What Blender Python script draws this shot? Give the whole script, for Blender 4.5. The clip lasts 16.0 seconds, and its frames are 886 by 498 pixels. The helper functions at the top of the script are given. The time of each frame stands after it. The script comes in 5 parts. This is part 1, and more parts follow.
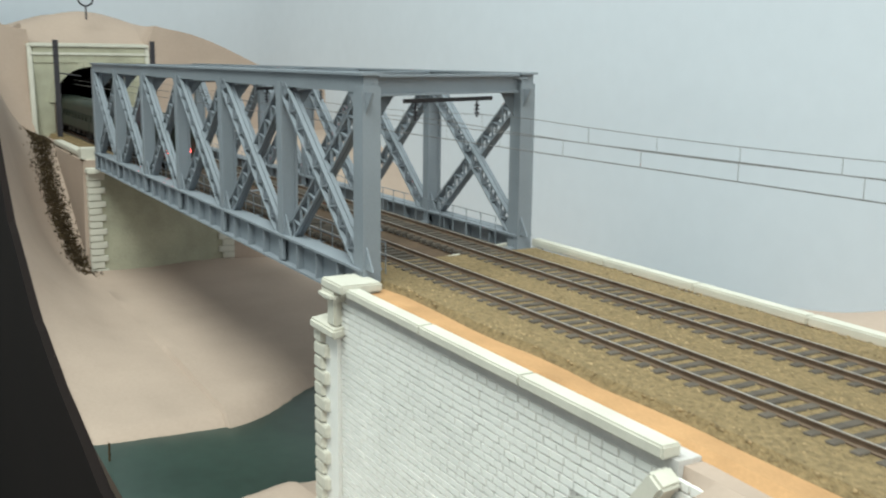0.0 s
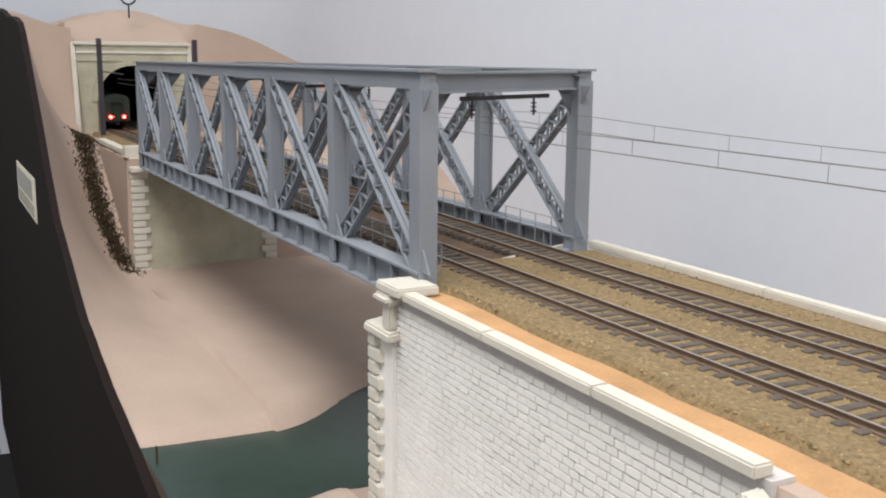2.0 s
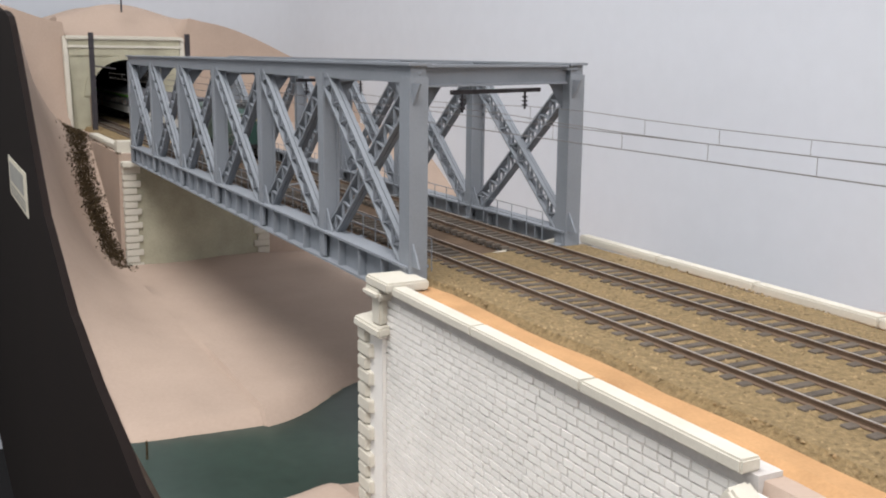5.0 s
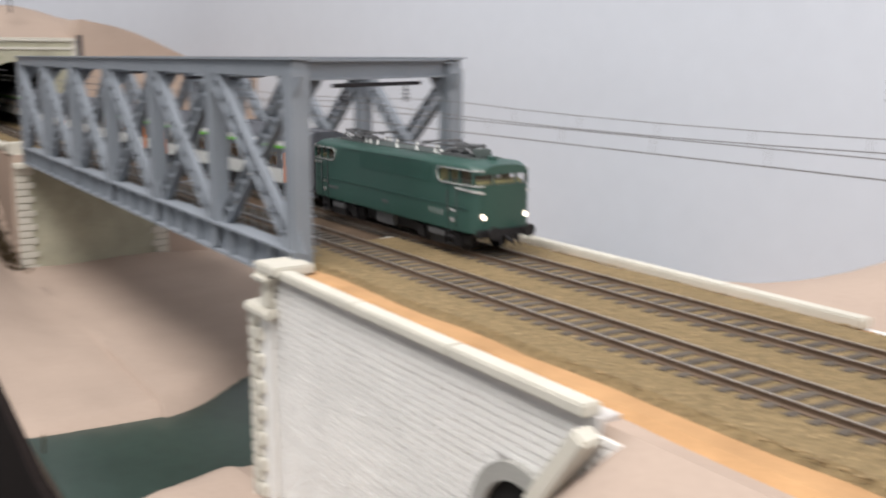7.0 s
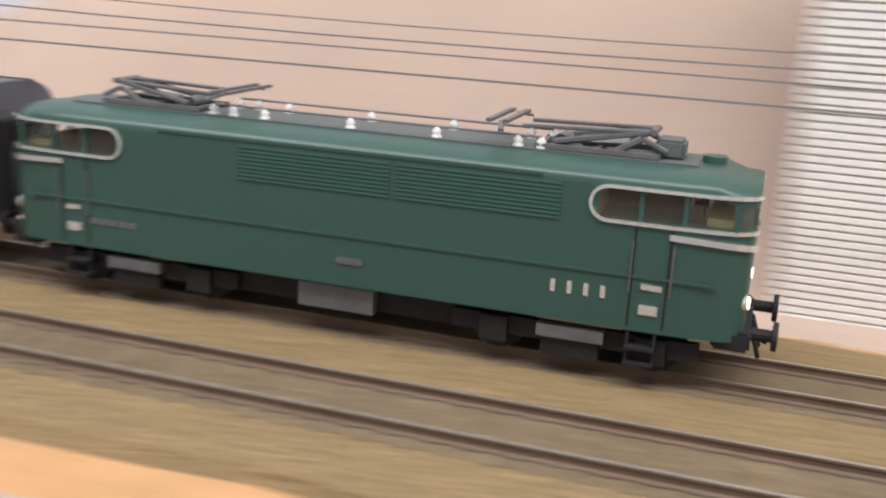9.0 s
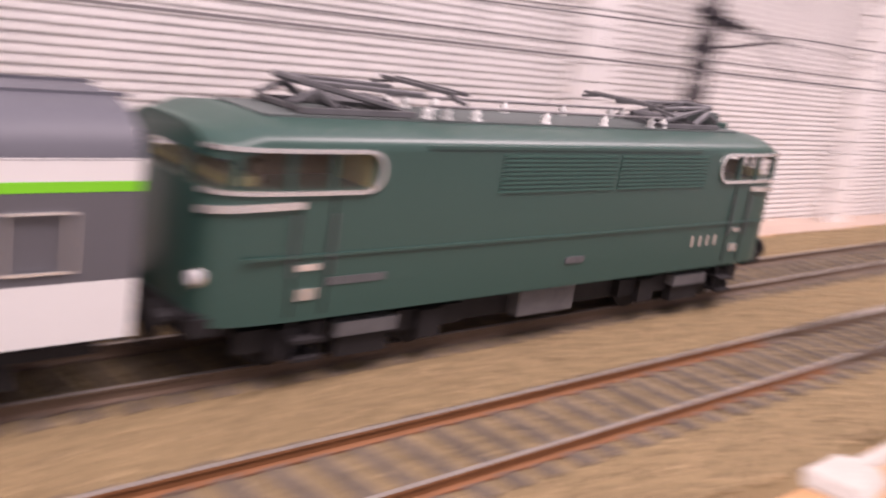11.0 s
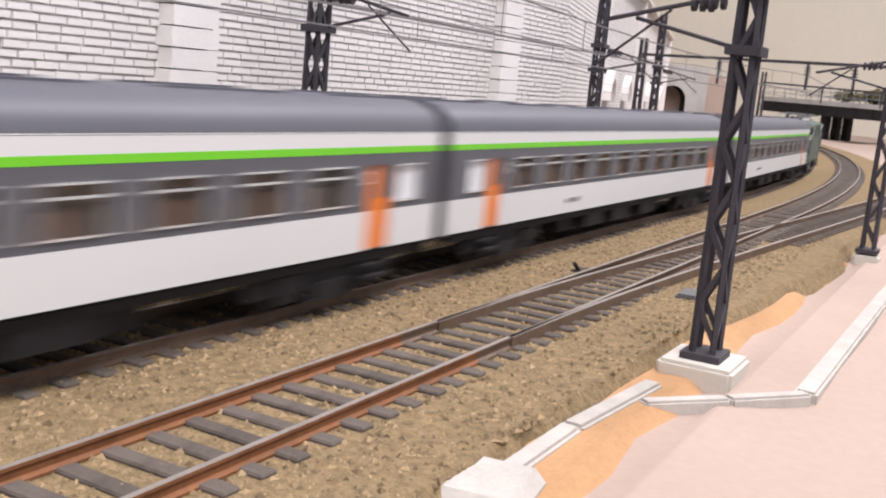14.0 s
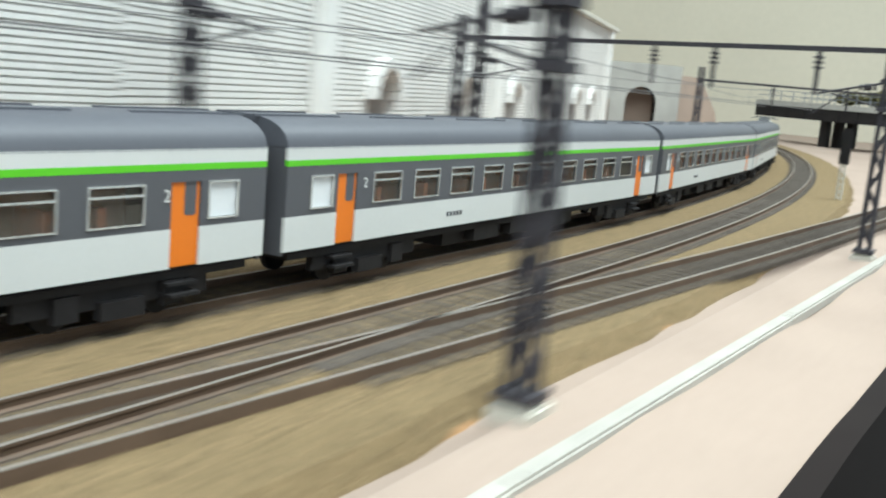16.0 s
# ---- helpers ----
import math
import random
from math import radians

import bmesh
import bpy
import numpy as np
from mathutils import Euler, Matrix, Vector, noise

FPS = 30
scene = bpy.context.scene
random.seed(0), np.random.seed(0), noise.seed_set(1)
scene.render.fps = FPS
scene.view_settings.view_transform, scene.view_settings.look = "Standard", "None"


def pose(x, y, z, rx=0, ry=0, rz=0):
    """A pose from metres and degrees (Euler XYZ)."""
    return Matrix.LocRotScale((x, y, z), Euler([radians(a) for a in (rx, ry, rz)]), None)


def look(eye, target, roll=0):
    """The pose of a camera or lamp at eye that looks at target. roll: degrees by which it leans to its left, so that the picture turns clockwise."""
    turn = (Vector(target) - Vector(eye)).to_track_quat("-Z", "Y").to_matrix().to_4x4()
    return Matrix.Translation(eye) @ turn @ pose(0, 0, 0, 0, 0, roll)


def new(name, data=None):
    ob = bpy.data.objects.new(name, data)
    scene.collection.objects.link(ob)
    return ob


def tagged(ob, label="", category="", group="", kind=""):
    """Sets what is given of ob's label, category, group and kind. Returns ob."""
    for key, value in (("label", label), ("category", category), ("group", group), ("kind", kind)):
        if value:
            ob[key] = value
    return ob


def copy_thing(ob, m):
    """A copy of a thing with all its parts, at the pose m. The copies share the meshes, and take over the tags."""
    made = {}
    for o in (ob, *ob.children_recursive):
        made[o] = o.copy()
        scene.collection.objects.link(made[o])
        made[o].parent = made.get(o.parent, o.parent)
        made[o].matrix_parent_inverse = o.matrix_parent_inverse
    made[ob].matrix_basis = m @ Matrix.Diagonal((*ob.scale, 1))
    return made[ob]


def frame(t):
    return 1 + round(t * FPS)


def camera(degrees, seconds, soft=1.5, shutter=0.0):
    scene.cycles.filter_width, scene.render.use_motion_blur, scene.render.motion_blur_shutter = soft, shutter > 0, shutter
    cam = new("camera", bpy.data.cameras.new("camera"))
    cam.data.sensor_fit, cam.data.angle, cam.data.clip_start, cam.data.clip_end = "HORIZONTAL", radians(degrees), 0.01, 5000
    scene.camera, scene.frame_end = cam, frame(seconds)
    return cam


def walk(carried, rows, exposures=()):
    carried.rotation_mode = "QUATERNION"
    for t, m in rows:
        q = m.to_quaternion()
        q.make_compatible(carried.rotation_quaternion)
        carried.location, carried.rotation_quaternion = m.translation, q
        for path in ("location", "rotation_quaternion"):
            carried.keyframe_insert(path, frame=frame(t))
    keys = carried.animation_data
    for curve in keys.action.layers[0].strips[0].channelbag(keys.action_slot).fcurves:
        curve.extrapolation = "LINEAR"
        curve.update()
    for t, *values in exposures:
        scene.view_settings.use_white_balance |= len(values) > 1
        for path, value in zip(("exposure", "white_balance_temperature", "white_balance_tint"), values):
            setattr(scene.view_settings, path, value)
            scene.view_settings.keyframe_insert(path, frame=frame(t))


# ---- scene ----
D = 0.0460            # distance between the two track centres
XS, RF = 1.47, 4.00   # where the far curve begins, radius of the far track
G = 0.0086            # half distance between the rail heads


def cam_pose(x, y, z, yaw, pitch, roll):
    return pose(x, y, z, 90 + pitch, 0, yaw) @ pose(0, 0, 0, 0, 0, roll)


PATH = [
    (0.0, 0.4419, -0.2252, 0.0953, 60.87, -10.54, 0.65),
    (0.5, 0.4364, -0.2223, 0.0965, 62.00, -10.26, 0.76),
    (1.0, 0.4283, -0.2230, 0.0953, 62.64, -10.59, 0.24),
    (1.5, 0.4240, -0.2263, 0.0940, 62.95, -10.76, 0.41),
    (2.5, 0.4250, -0.2280, 0.0945, 62.68, -10.57, 0.60),
    (3.5, 0.4235, -0.2251, 0.0940, 62.72, -10.73, 0.56),
    (6.0, 0.4268, -0.2251, 0.0919, 62.17, -11.08, 0.47),
    (6.5, 0.4325, -0.2255, 0.0906, 61.04, -11.18, 0.05),
    (7.0, 0.4520, -0.2270, 0.0905, 57.33, -10.81, 0.14),
    (7.5, 0.4755, -0.2201, 0.0850, 50.70, -10.80, 0.15),
    (8.0, 0.5050, -0.2020, 0.0780, 41.50, -12.00, 0.40),
    (8.2, 0.5180, -0.1950, 0.0770, 37.20, -12.40, 0.70),
    (9.3, 0.6600, -0.1550, 0.0780, 10.0, -16.0, 4.2),
    (10.4, 0.8330, -0.1230, 0.0797, -19.30, -19.06, 7.40),
    (11.0, 0.8860, -0.0985, 0.0665, -45.27, -14.02, 9.00),
    (11.5, 0.9231, -0.0833, 0.0542, -56.50, -9.36, 4.36),
    (12.0, 0.9287, -0.0785, 0.0516, -60.08, -9.19, 4.90),
    (12.5, 0.9342, -0.0843, 0.0524, -61.46, -9.66, 3.84),
    (13.0, 0.9342, -0.0878, 0.0508, -62.49, -9.72, 4.49),
    (13.5, 0.9338, -0.0879, 0.0503, -62.47, -9.57, 5.54),
    (14.0, 0.9344, -0.0905, 0.0510, -61.88, -9.54, 5.20),
    (14.3, 0.9382, -0.0929, 0.0510, -60.88, -10.26, 5.23),
    (14.7, 0.9599, -0.1009, 0.0499, -60.04, -10.72, 5.39),
    (15.0, 1.0038, -0.1106, 0.0495, -58.56, -10.25, 3.97),
    (15.3, 1.0476, -0.1228, 0.0510, -58.58, -9.79, 3.92),
    (15.6, 1.1060, -0.1322, 0.0531, -58.83, -9.41, 4.05),
    (16.0, 1.1971, -0.1321, 0.0575, -59.69, -9.39, 4.98),
]
cam = camera(47.4, 16.0, soft=2.0, shutter=1.0)
walk(cam, [(r[0], cam_pose(*r[1:])) for r in PATH],
     exposures=[(0, 0.03, 6150, -8), (0.5, 0.0, 6300, -1), (1.5, 0.0, 6450, 9), (8.2, 0.0, 6500, 10), (10.4, 0.0, 6750, 31), (11.2, 0.10, 6950, 39), (12.5, 0.14, 6800, 29), (13.5, 0.10, 6450, 21), (14.5, 0.08, 6200, 16), (15.5, 0.15, 5880, -2), (16, 0.15, 5780, -5)])

# ---- world and light ----
world = bpy.data.worlds.new("room_light")
scene.world = world
world.use_nodes = True
bg = world.node_tree.nodes["Background"]
bg.inputs[0].default_value = (0.97, 0.98, 1.0, 1)
bg.inputs[1].default_value = 0.66


def lamp(name, x, y, z, sx, sy, power, target, colour=(1, 0.97, 0.95)):
    d = bpy.data.lights.new(name, "AREA")
    d.shape, d.size, d.size_y, d.energy, d.color = "RECTANGLE", sx, sy, power, colour
    ob = new(name, d)
    ob.matrix_world = look((x, y, z), target)
    return ob


lamp("ceiling_lamp", 0.75, -0.62, 1.3, 1.8, 0.35, 29, (0.6, 0.1, 0))
lamp("ceiling_lamp", -0.35, -0.35, 1.4, 0.35, 0.35, 9, (-0.4, 0.1, 0))

# Added lamp with no known fixture; it brightens the dark far right end.
lamp("ceiling_lamp", 2.4, -0.2, 1.45, 1.0, 0.35, 27, (2.4, 0.3, 0))


# ---- materials ----
def material(name, colour, rough=0.8, metal=0.0, vary=0.12, scale=60.0, bump=0.15, fine=900.0, colour2=None, island=0.0, emit=0.0, ob_random=0.0, spec=0.3, bump_d=0.0006):
    m = bpy.data.materials.new(name)
    m.use_nodes = True
    nt = m.node_tree
    b = nt.nodes["Principled BSDF"]
    b.inputs["Roughness"].default_value, b.inputs["Metallic"].default_value = rough, metal
    b.inputs["Specular IOR Level"].default_value = spec
    c = (*colour, 1)
    c2 = (*(colour2 or [v * (1 - 2 * vary) for v in colour]), 1)
    tc = nt.nodes.new("ShaderNodeTexCoord")
    n1 = nt.nodes.new("ShaderNodeTexNoise")
    n1.inputs["Scale"].default_value, n1.inputs["Detail"].default_value = scale, 6
    n2 = nt.nodes.new("ShaderNodeTexNoise")
    n2.inputs["Scale"].default_value, n2.inputs["Detail"].default_value = fine, 3
    nt.links.new(tc.outputs["Object"], n1.inputs["Vector"])
    nt.links.new(tc.outputs["Object"], n2.inputs["Vector"])
    add = nt.nodes.new("ShaderNodeMath")
    add.operation = "MULTIPLY_ADD"
    nt.links.new(n2.outputs["Fac"], add.inputs[0])
    add.inputs[1].default_value = 0.5
    nt.links.new(n1.outputs["Fac"], add.inputs[2])
    ramp = nt.nodes.new("ShaderNodeMapRange")
    ramp.inputs[1].default_value, ramp.inputs[2].default_value = 0.5, 1.0
    nt.links.new(add.outputs[0], ramp.inputs[0])
    fac = ramp.outputs[0]
    if island or ob_random:
        src = nt.nodes.new("ShaderNodeNewGeometry").outputs["Random Per Island"] if island else nt.nodes.new("ShaderNodeObjectInfo").outputs["Random"]
        mul = nt.nodes.new("ShaderNodeMath")
        mul.operation = "MULTIPLY_ADD"
        nt.links.new(src, mul.inputs[0])
        mul.inputs[1].default_value = island or ob_random
        nt.links.new(fac, mul.inputs[2])
        sub = nt.nodes.new("ShaderNodeMath")
        sub.operation, sub.use_clamp = "SUBTRACT", True
        nt.links.new(mul.outputs[0], sub.inputs[0])
        sub.inputs[1].default_value = (island or ob_random) / 2
        fac = sub.outputs[0]
    mix = nt.nodes.new("ShaderNodeMix")
    mix.data_type = "RGBA"
    mix.inputs[6].default_value, mix.inputs[7].default_value = c, c2
    nt.links.new(fac, mix.inputs[0])
    nt.links.new(mix.outputs[2], b.inputs["Base Color"])
    if bump:
        bp = nt.nodes.new("ShaderNodeBump")
        bp.inputs["Strength"].default_value, bp.inputs["Distance"].default_value = bump, bump_d
        nt.links.new(add.outputs[0], bp.inputs["Height"])
        nt.links.new(bp.outputs[0], b.inputs["Normal"])
    if emit:
        b.inputs["Emission Color"].default_value, b.inputs["Emission Strength"].default_value = c, emit
    return m


M_STEEL = material("bridge_grey_paint", (0.23, 0.25, 0.28), 0.55, vary=0.08, scale=25, bump=0.1)
M_PLASTER = material("pink_plaster", (0.42, 0.325, 0.265), 0.95, vary=0.07, scale=14, fine=400, bump=0.3)
M_OCHRE = material("orange_earth", (0.50, 0.29, 0.14), 0.95, vary=0.15, scale=60, bump=0.3)
M_BALLAST = material("ballast_bed", (0.30, 0.215, 0.11), 0.95, vary=0.25, scale=500, fine=1600, bump=0.9, bump_d=0.0015)
M_STONE = material("ballast_stone", (0.37, 0.27, 0.15), 0.9, vary=0.3, scale=300, bump=0.2, island=1.2)
M_SLEEPER = material("sleeper_brown", (0.115, 0.095, 0.078), 0.85, vary=0.2, scale=200, bump=0.3, ob_random=0.6)
M_RAIL = material("rail_rust", (0.17, 0.115, 0.08), 0.6, 0.2, vary=0.2, scale=120, bump=0.1)
M_RUST = material("rail_orange_rust", (0.24, 0.10, 0.04), 0.7, 0.1, vary=0.2, scale=120, bump=0.1)
M_HEAD = material("rail_bare_head", (0.36, 0.32, 0.28), 0.4, 0.5, vary=0.1, scale=200, bump=0.05)
M_BRICK = material("white_brick", (0.78, 0.76, 0.73), 0.9, vary=0.06, scale=40, fine=1500, bump=0.25, island=0.35)
M_BRICKP = material("white_brick_piece", (0.78, 0.76, 0.73), 0.9, vary=0.06, scale=40, fine=1500, bump=0.25, ob_random=0.35)
M_JOINT = material("grey_mortar", (0.56, 0.53, 0.51), 0.95, vary=0.12, scale=60, bump=0.2)
M_COPING = material("cream_coping_stone", (0.58, 0.55, 0.48), 0.85, vary=0.06, scale=50, bump=0.25)
M_KERB = material("grey_cream_kerb", (0.50, 0.47, 0.42), 0.9, vary=0.12, scale=120, fine=1200, bump=0.3)
M_CONCRETE = material("grey_concrete", (0.42, 0.41, 0.38), 0.95, vary=0.15, scale=22, bump=0.3)
M_GREENWALL = material("mossy_cream_stone", (0.44, 0.42, 0.32), 0.95, vary=0.18, scale=30, bump=0.3)
M_SKY = material("painted_backdrop", (0.585, 0.61, 0.665), 0.95, vary=0.03, scale=2.5, fine=60, bump=0.03)
M_CREAM = material("cream_room_wall", (0.72, 0.67, 0.55), 0.95, vary=0.04, scale=2.5, fine=60, bump=0.03)
# Near-black for openings: their shade is put into the colour.
M_BLACK = material("shaded_opening_black", (0.012, 0.011, 0.010), 0.95, vary=0.2, scale=30)
M_FASCIA = material("dark_brown_fascia", (0.010, 0.005, 0.004), 0.8, vary=0.15, scale=8, bump=0.05, spec=0.2)
# Near-black stands for the room's lack of light on floor and end wall.
M_DARK = material("unlit_room_black", (0.008, 0.007, 0.008), 0.9, vary=0.2, scale=5)
M_RIVER = material("green_river_resin", (0.035, 0.058, 0.048), 0.35, vary=0.2, scale=12, bump=0.1, fine=120, spec=0.4)
M_MAST = material("mast_dark_steel", (0.055, 0.050, 0.058), 0.6, 0.1, vary=0.15, scale=120, bump=0.1)
M_WIRE = material("contact_wire", (0.22, 0.21, 0.21), 0.5, 0.4, vary=0.05, bump=0)
M_LOCO = material("loco_green_paint", (0.027, 0.072, 0.058), 0.38, vary=0.05, scale=20, bump=0.02, spec=0.5)
M_LOCOROOF = material("loco_roof_grey", (0.10, 0.12, 0.115), 0.6, vary=0.12, scale=40, bump=0.1)
M_CHROME = material("bright_metal_trim", (0.75, 0.74, 0.70), 0.25, 0.8, vary=0.04, bump=0)
M_UNDER = material("underframe_black", (0.018, 0.016, 0.017), 0.7, vary=0.2, scale=200, bump=0.2)
M_WHITE = material("coach_white_paint", (0.66, 0.66, 0.64), 0.4, vary=0.03, scale=20, bump=0.02, spec=0.5)
M_GREY = material("coach_grey_paint", (0.095, 0.095, 0.105), 0.45, vary=0.05, scale=20, bump=0.02, spec=0.5)
M_ROOF = material("coach_roof_grey", (0.105, 0.108, 0.125), 0.5, vary=0.08, scale=20, bump=0.05)
M_LIME = material("coach_lime_stripe", (0.15, 0.56, 0.02), 0.4, vary=0.03, bump=0)
M_ORANGE = material("coach_orange_door", (0.78, 0.20, 0.015), 0.4, vary=0.04, scale=40, bump=0.02)
M_SEAT = material("orange_brown_seats", (0.46, 0.13, 0.04), 0.8, vary=0.3, scale=90, bump=0.1)
M_MILK = material("frosted_window", (0.78, 0.79, 0.80), 0.25, vary=0.03, bump=0, spec=0.5)
M_RED = material("red_tail_lamp", (1.0, 0.05, 0.04), 0.4, emit=25)
M_HEADLAMP = material("warm_headlamp", (1.0, 0.85, 0.7), 0.4, emit=3)
M_INSUL = material("white_insulator", (0.85, 0.85, 0.82), 0.3, bump=0)
M_BLACKRUB = material("black_rubber", (0.015, 0.015, 0.015), 0.7, bump=0)
M_CABYEL = material("cab_interior_cream", (0.55, 0.50, 0.22), 0.8, vary=0.2, scale=60, bump=0)
M_MOSS = material("static_grass", (0.20, 0.18, 0.085), 0.95, vary=0.3, scale=300, bump=0.9, bump_d=0.002)
M_SHRUB = material("brown_shrub", (0.10, 0.068, 0.035), 0.95, vary=0.35, scale=300, bump=0.9, bump_d=0.002)


def glass_material():
    m = bpy.data.materials.new("window_glass")
    m.use_nodes = True
    nt = m.node_tree
    b = nt.nodes["Principled BSDF"]
    b.inputs["Base Color"].default_value = (0.30, 0.26, 0.21, 1)
    b.inputs["Roughness"].default_value = 0.04
    b.inputs["Alpha"].default_value = 0.14
    return m


M_GLASS = glass_material()


# ---- mesh tools ----
def box(bm, x0, x1, y0, y1, z0, z1):
    v = [bm.verts.new(p) for p in ((x0, y0, z0), (x1, y0, z0), (x1, y1, z0), (x0, y1, z0), (x0, y0, z1), (x1, y0, z1), (x1, y1, z1), (x0, y1, z1))]
    for f in ((3, 2, 1, 0), (4, 5, 6, 7), (0, 1, 5, 4), (1, 2, 6, 5), (2, 3, 7, 6), (3, 0, 4, 7)):
        bm.faces.new([v[i] for i in f])
    return v


def beam(bm, p, q, w, h, up=(0, 0, 1)):
    """A rectangular bar from p to q, w wide across and h along up."""
    p, q, up = Vector(p), Vector(q), Vector(up)
    d = (q - p).normalized()
    s = d.cross(up)
    if s.length < 1e-6:
        s = d.cross(Vector((1, 0, 0)))
    s.normalize()
    u = s.cross(d).normalized()
    ends = []
    for c in (p, q):
        ends.append([bm.verts.new(c + s * a * w / 2 + u * b * h / 2) for a, b in ((-1, -1), (1, -1), (1, 1), (-1, 1))])
    a, b = ends
    bm.faces.new(a[::-1])
    bm.faces.new(b)
    for i in range(4):
        j = (i + 1) % 4
        bm.faces.new((a[i], a[j], b[j], b[i]))


def rod(bm, p, q, r, n=8):
    p, q = Vector(p), Vector(q)
    m = Matrix.Translation((p + q) / 2) @ (q - p).to_track_quat("Z", "Y").to_matrix().to_4x4()
    bmesh.ops.create_cone(bm, cap_ends=True, segments=n, radius1=r, radius2=r, depth=(q - p).length, matrix=m)


def prism(bm, outline, y0, y1):
    """Extrudes an outline of (x, z) from y0 to y1."""
    a = [bm.verts.new((x, y0, z)) for x, z in outline]
    b = [bm.verts.new((x, y1, z)) for x, z in outline]
    bm.faces.new(a)
    bm.faces.new(b[::-1])
    n = len(a)
    for i in range(n):
        j = (i + 1) % n
        bm.faces.new((a[j], a[i], b[i], b[j]))


def bevelled(bm, w, seg=2):
    bmesh.ops.bevel(bm, geom=bm.edges[:], offset=w, segments=seg, affect="EDGES", clamp_overlap=True)


def mesh_of(name, bm, mat):
    bmesh.ops.recalc_face_normals(bm, faces=bm.faces[:])
    me = bpy.data.meshes.new(name)
    bm.to_mesh(me)
    bm.free()
    for m in (mat if isinstance(mat, (list, tuple)) else [mat]):
        me.materials.append(m)
    return me


def part(name, bm, mat, parent=None, label="", smooth=False):
    me = mesh_of(name, bm, mat)
    if smooth:
        for p in me.polygons:
            p.use_smooth = True
        me.set_sharp_from_angle(angle=radians(35))
    ob = new(name, me)
    if parent:
        ob.parent = parent
    if label:
        tagged(ob, label)
    return ob


def raw(name, verts, faces, mat, parent=None):
    me = bpy.data.meshes.new(name)
    me.from_pydata(verts, [], faces)
    me.materials.append(mat)
    me.update()
    ob = new(name, me)
    if parent:
        ob.parent = parent
    return ob


def thing(name, label, category, group="", m=None):
    ob = new(name)
    ob.empty_display_size = 0.02
    if m is not None:
        ob.matrix_world = m
    return tagged(ob, label, category, group)


def smooth(a, b, x):
    t = min(1, max(0, (x - a) / (b - a)))
    return t * t * (3 - 2 * t)


def lerp_table(table, x):
    return float(np.interp(x, [p[0] for p in table], [p[1] for p in table]))


# ---- the line of the tracks ----
def along(s, y0):
    """Place and heading at length s along the track whose straight lies at y0."""
    if s <= XS:
        return Vector((s, y0, 0)), 0.0
    r = RF + D - y0
    a = (s - XS) / (RF + D - y0)
    a = min(a, 2.0)
    return Vector((XS + r * math.sin(a), y0 + r * (1 - math.cos(a)), 0)), a


# ---- ground ----
FRONT = [(-1.6, 0.16), (-1.0, 0.15), (-0.69, 0.127), (-0.623, 0.071), (-0.479, -0.046), (-0.345, -0.097), (-0.216, -0.122), (-0.1, -0.14), (0.0, -0.135), (0.2, -0.12), (0.5, -0.075), (0.8, -0.05), (0.95, -0.02), (1.05, -0.009), (4, -0.009)]
FOOT = [(-1.6, 0.10), (-0.975, 0.06), (-0.95, 0.0), (-0.8, -0.004), (-0.6, -0.117), (-0.1, -0.125), (0.03, -0.115), (0.18, -0.075), (0.215, -0.055), (0.27, -0.006), (4, -0.006)]
BACK = [(-0.8, -0.006), (-0.62, -0.10), (-0.4, -0.12), (0.08, -0.12), (0.15, -0.02), (0.25, 0.035), (0.38, 0.075), (0.6, 0.13), (0.8, 0.15), (1.30, 0.15), (1.40, -0.006), (4, -0.006)]


FRONT_Y = [(-2, -0.13), (0.15, -0.13), (0.3, -0.17), (0.85, -0.17), (1.02, -0.112), (1.2, -0.097), (1.45, -0.103), (4, -0.13)]


def ground_z(x, y):
    if x < -0.975:
        top = 0.128 + 0.03 * math.exp(-((y - 0.03) / 0.08) ** 2)
        top -= 0.06 * smooth(0.14, 0.33, y)
        if y < -0.05:
            top = 0.13 + (lerp_table(FRONT, x) - 0.13) * smooth(-0.05, -0.13, y)
        top = 0.1115 + (top - 0.1115) * smooth(-0.978, -1.06, x) if -0.05 <= y <= 0.1 else top
        return top + 0.006 * noise.noise((x * 9, y * 9, 0)) * smooth(-0.978, -1.06, x)
    n = 0.004 * noise.noise((x * 12, y * 12, 3)) + 0.0012 * noise.noise((x * 50, y * 50, 3))
    deck = -0.62 < x < 0.03
    if y < -0.05:
        return lerp_table(FOOT, x) + (lerp_table(FRONT, x) - lerp_table(FOOT, x)) * (max(0, (-0.05 - y) / (-0.05 - lerp_table(FRONT_Y, x))) ** (2.2 if x < 0 else 1.2)) + n * smooth(-0.05, -0.07, y)
    if y > 0.098:
        b = lerp_table(BACK, x)
        return -0.006 + (b + 0.006) * smooth(0.10, 0.19, y) + n * smooth(0.1, 0.13, y) if not deck else -0.12 + n
    return -0.12 + n if deck else -0.0075


def river_bank(y):
    far = -0.134 - 0.39 * (y + 0.13) - 0.012 * math.sin(y * 40)
    near = -0.018 - 0.12 * (y + 0.13) + 0.006 * math.sin(y * 30 + 1)
    return far, near


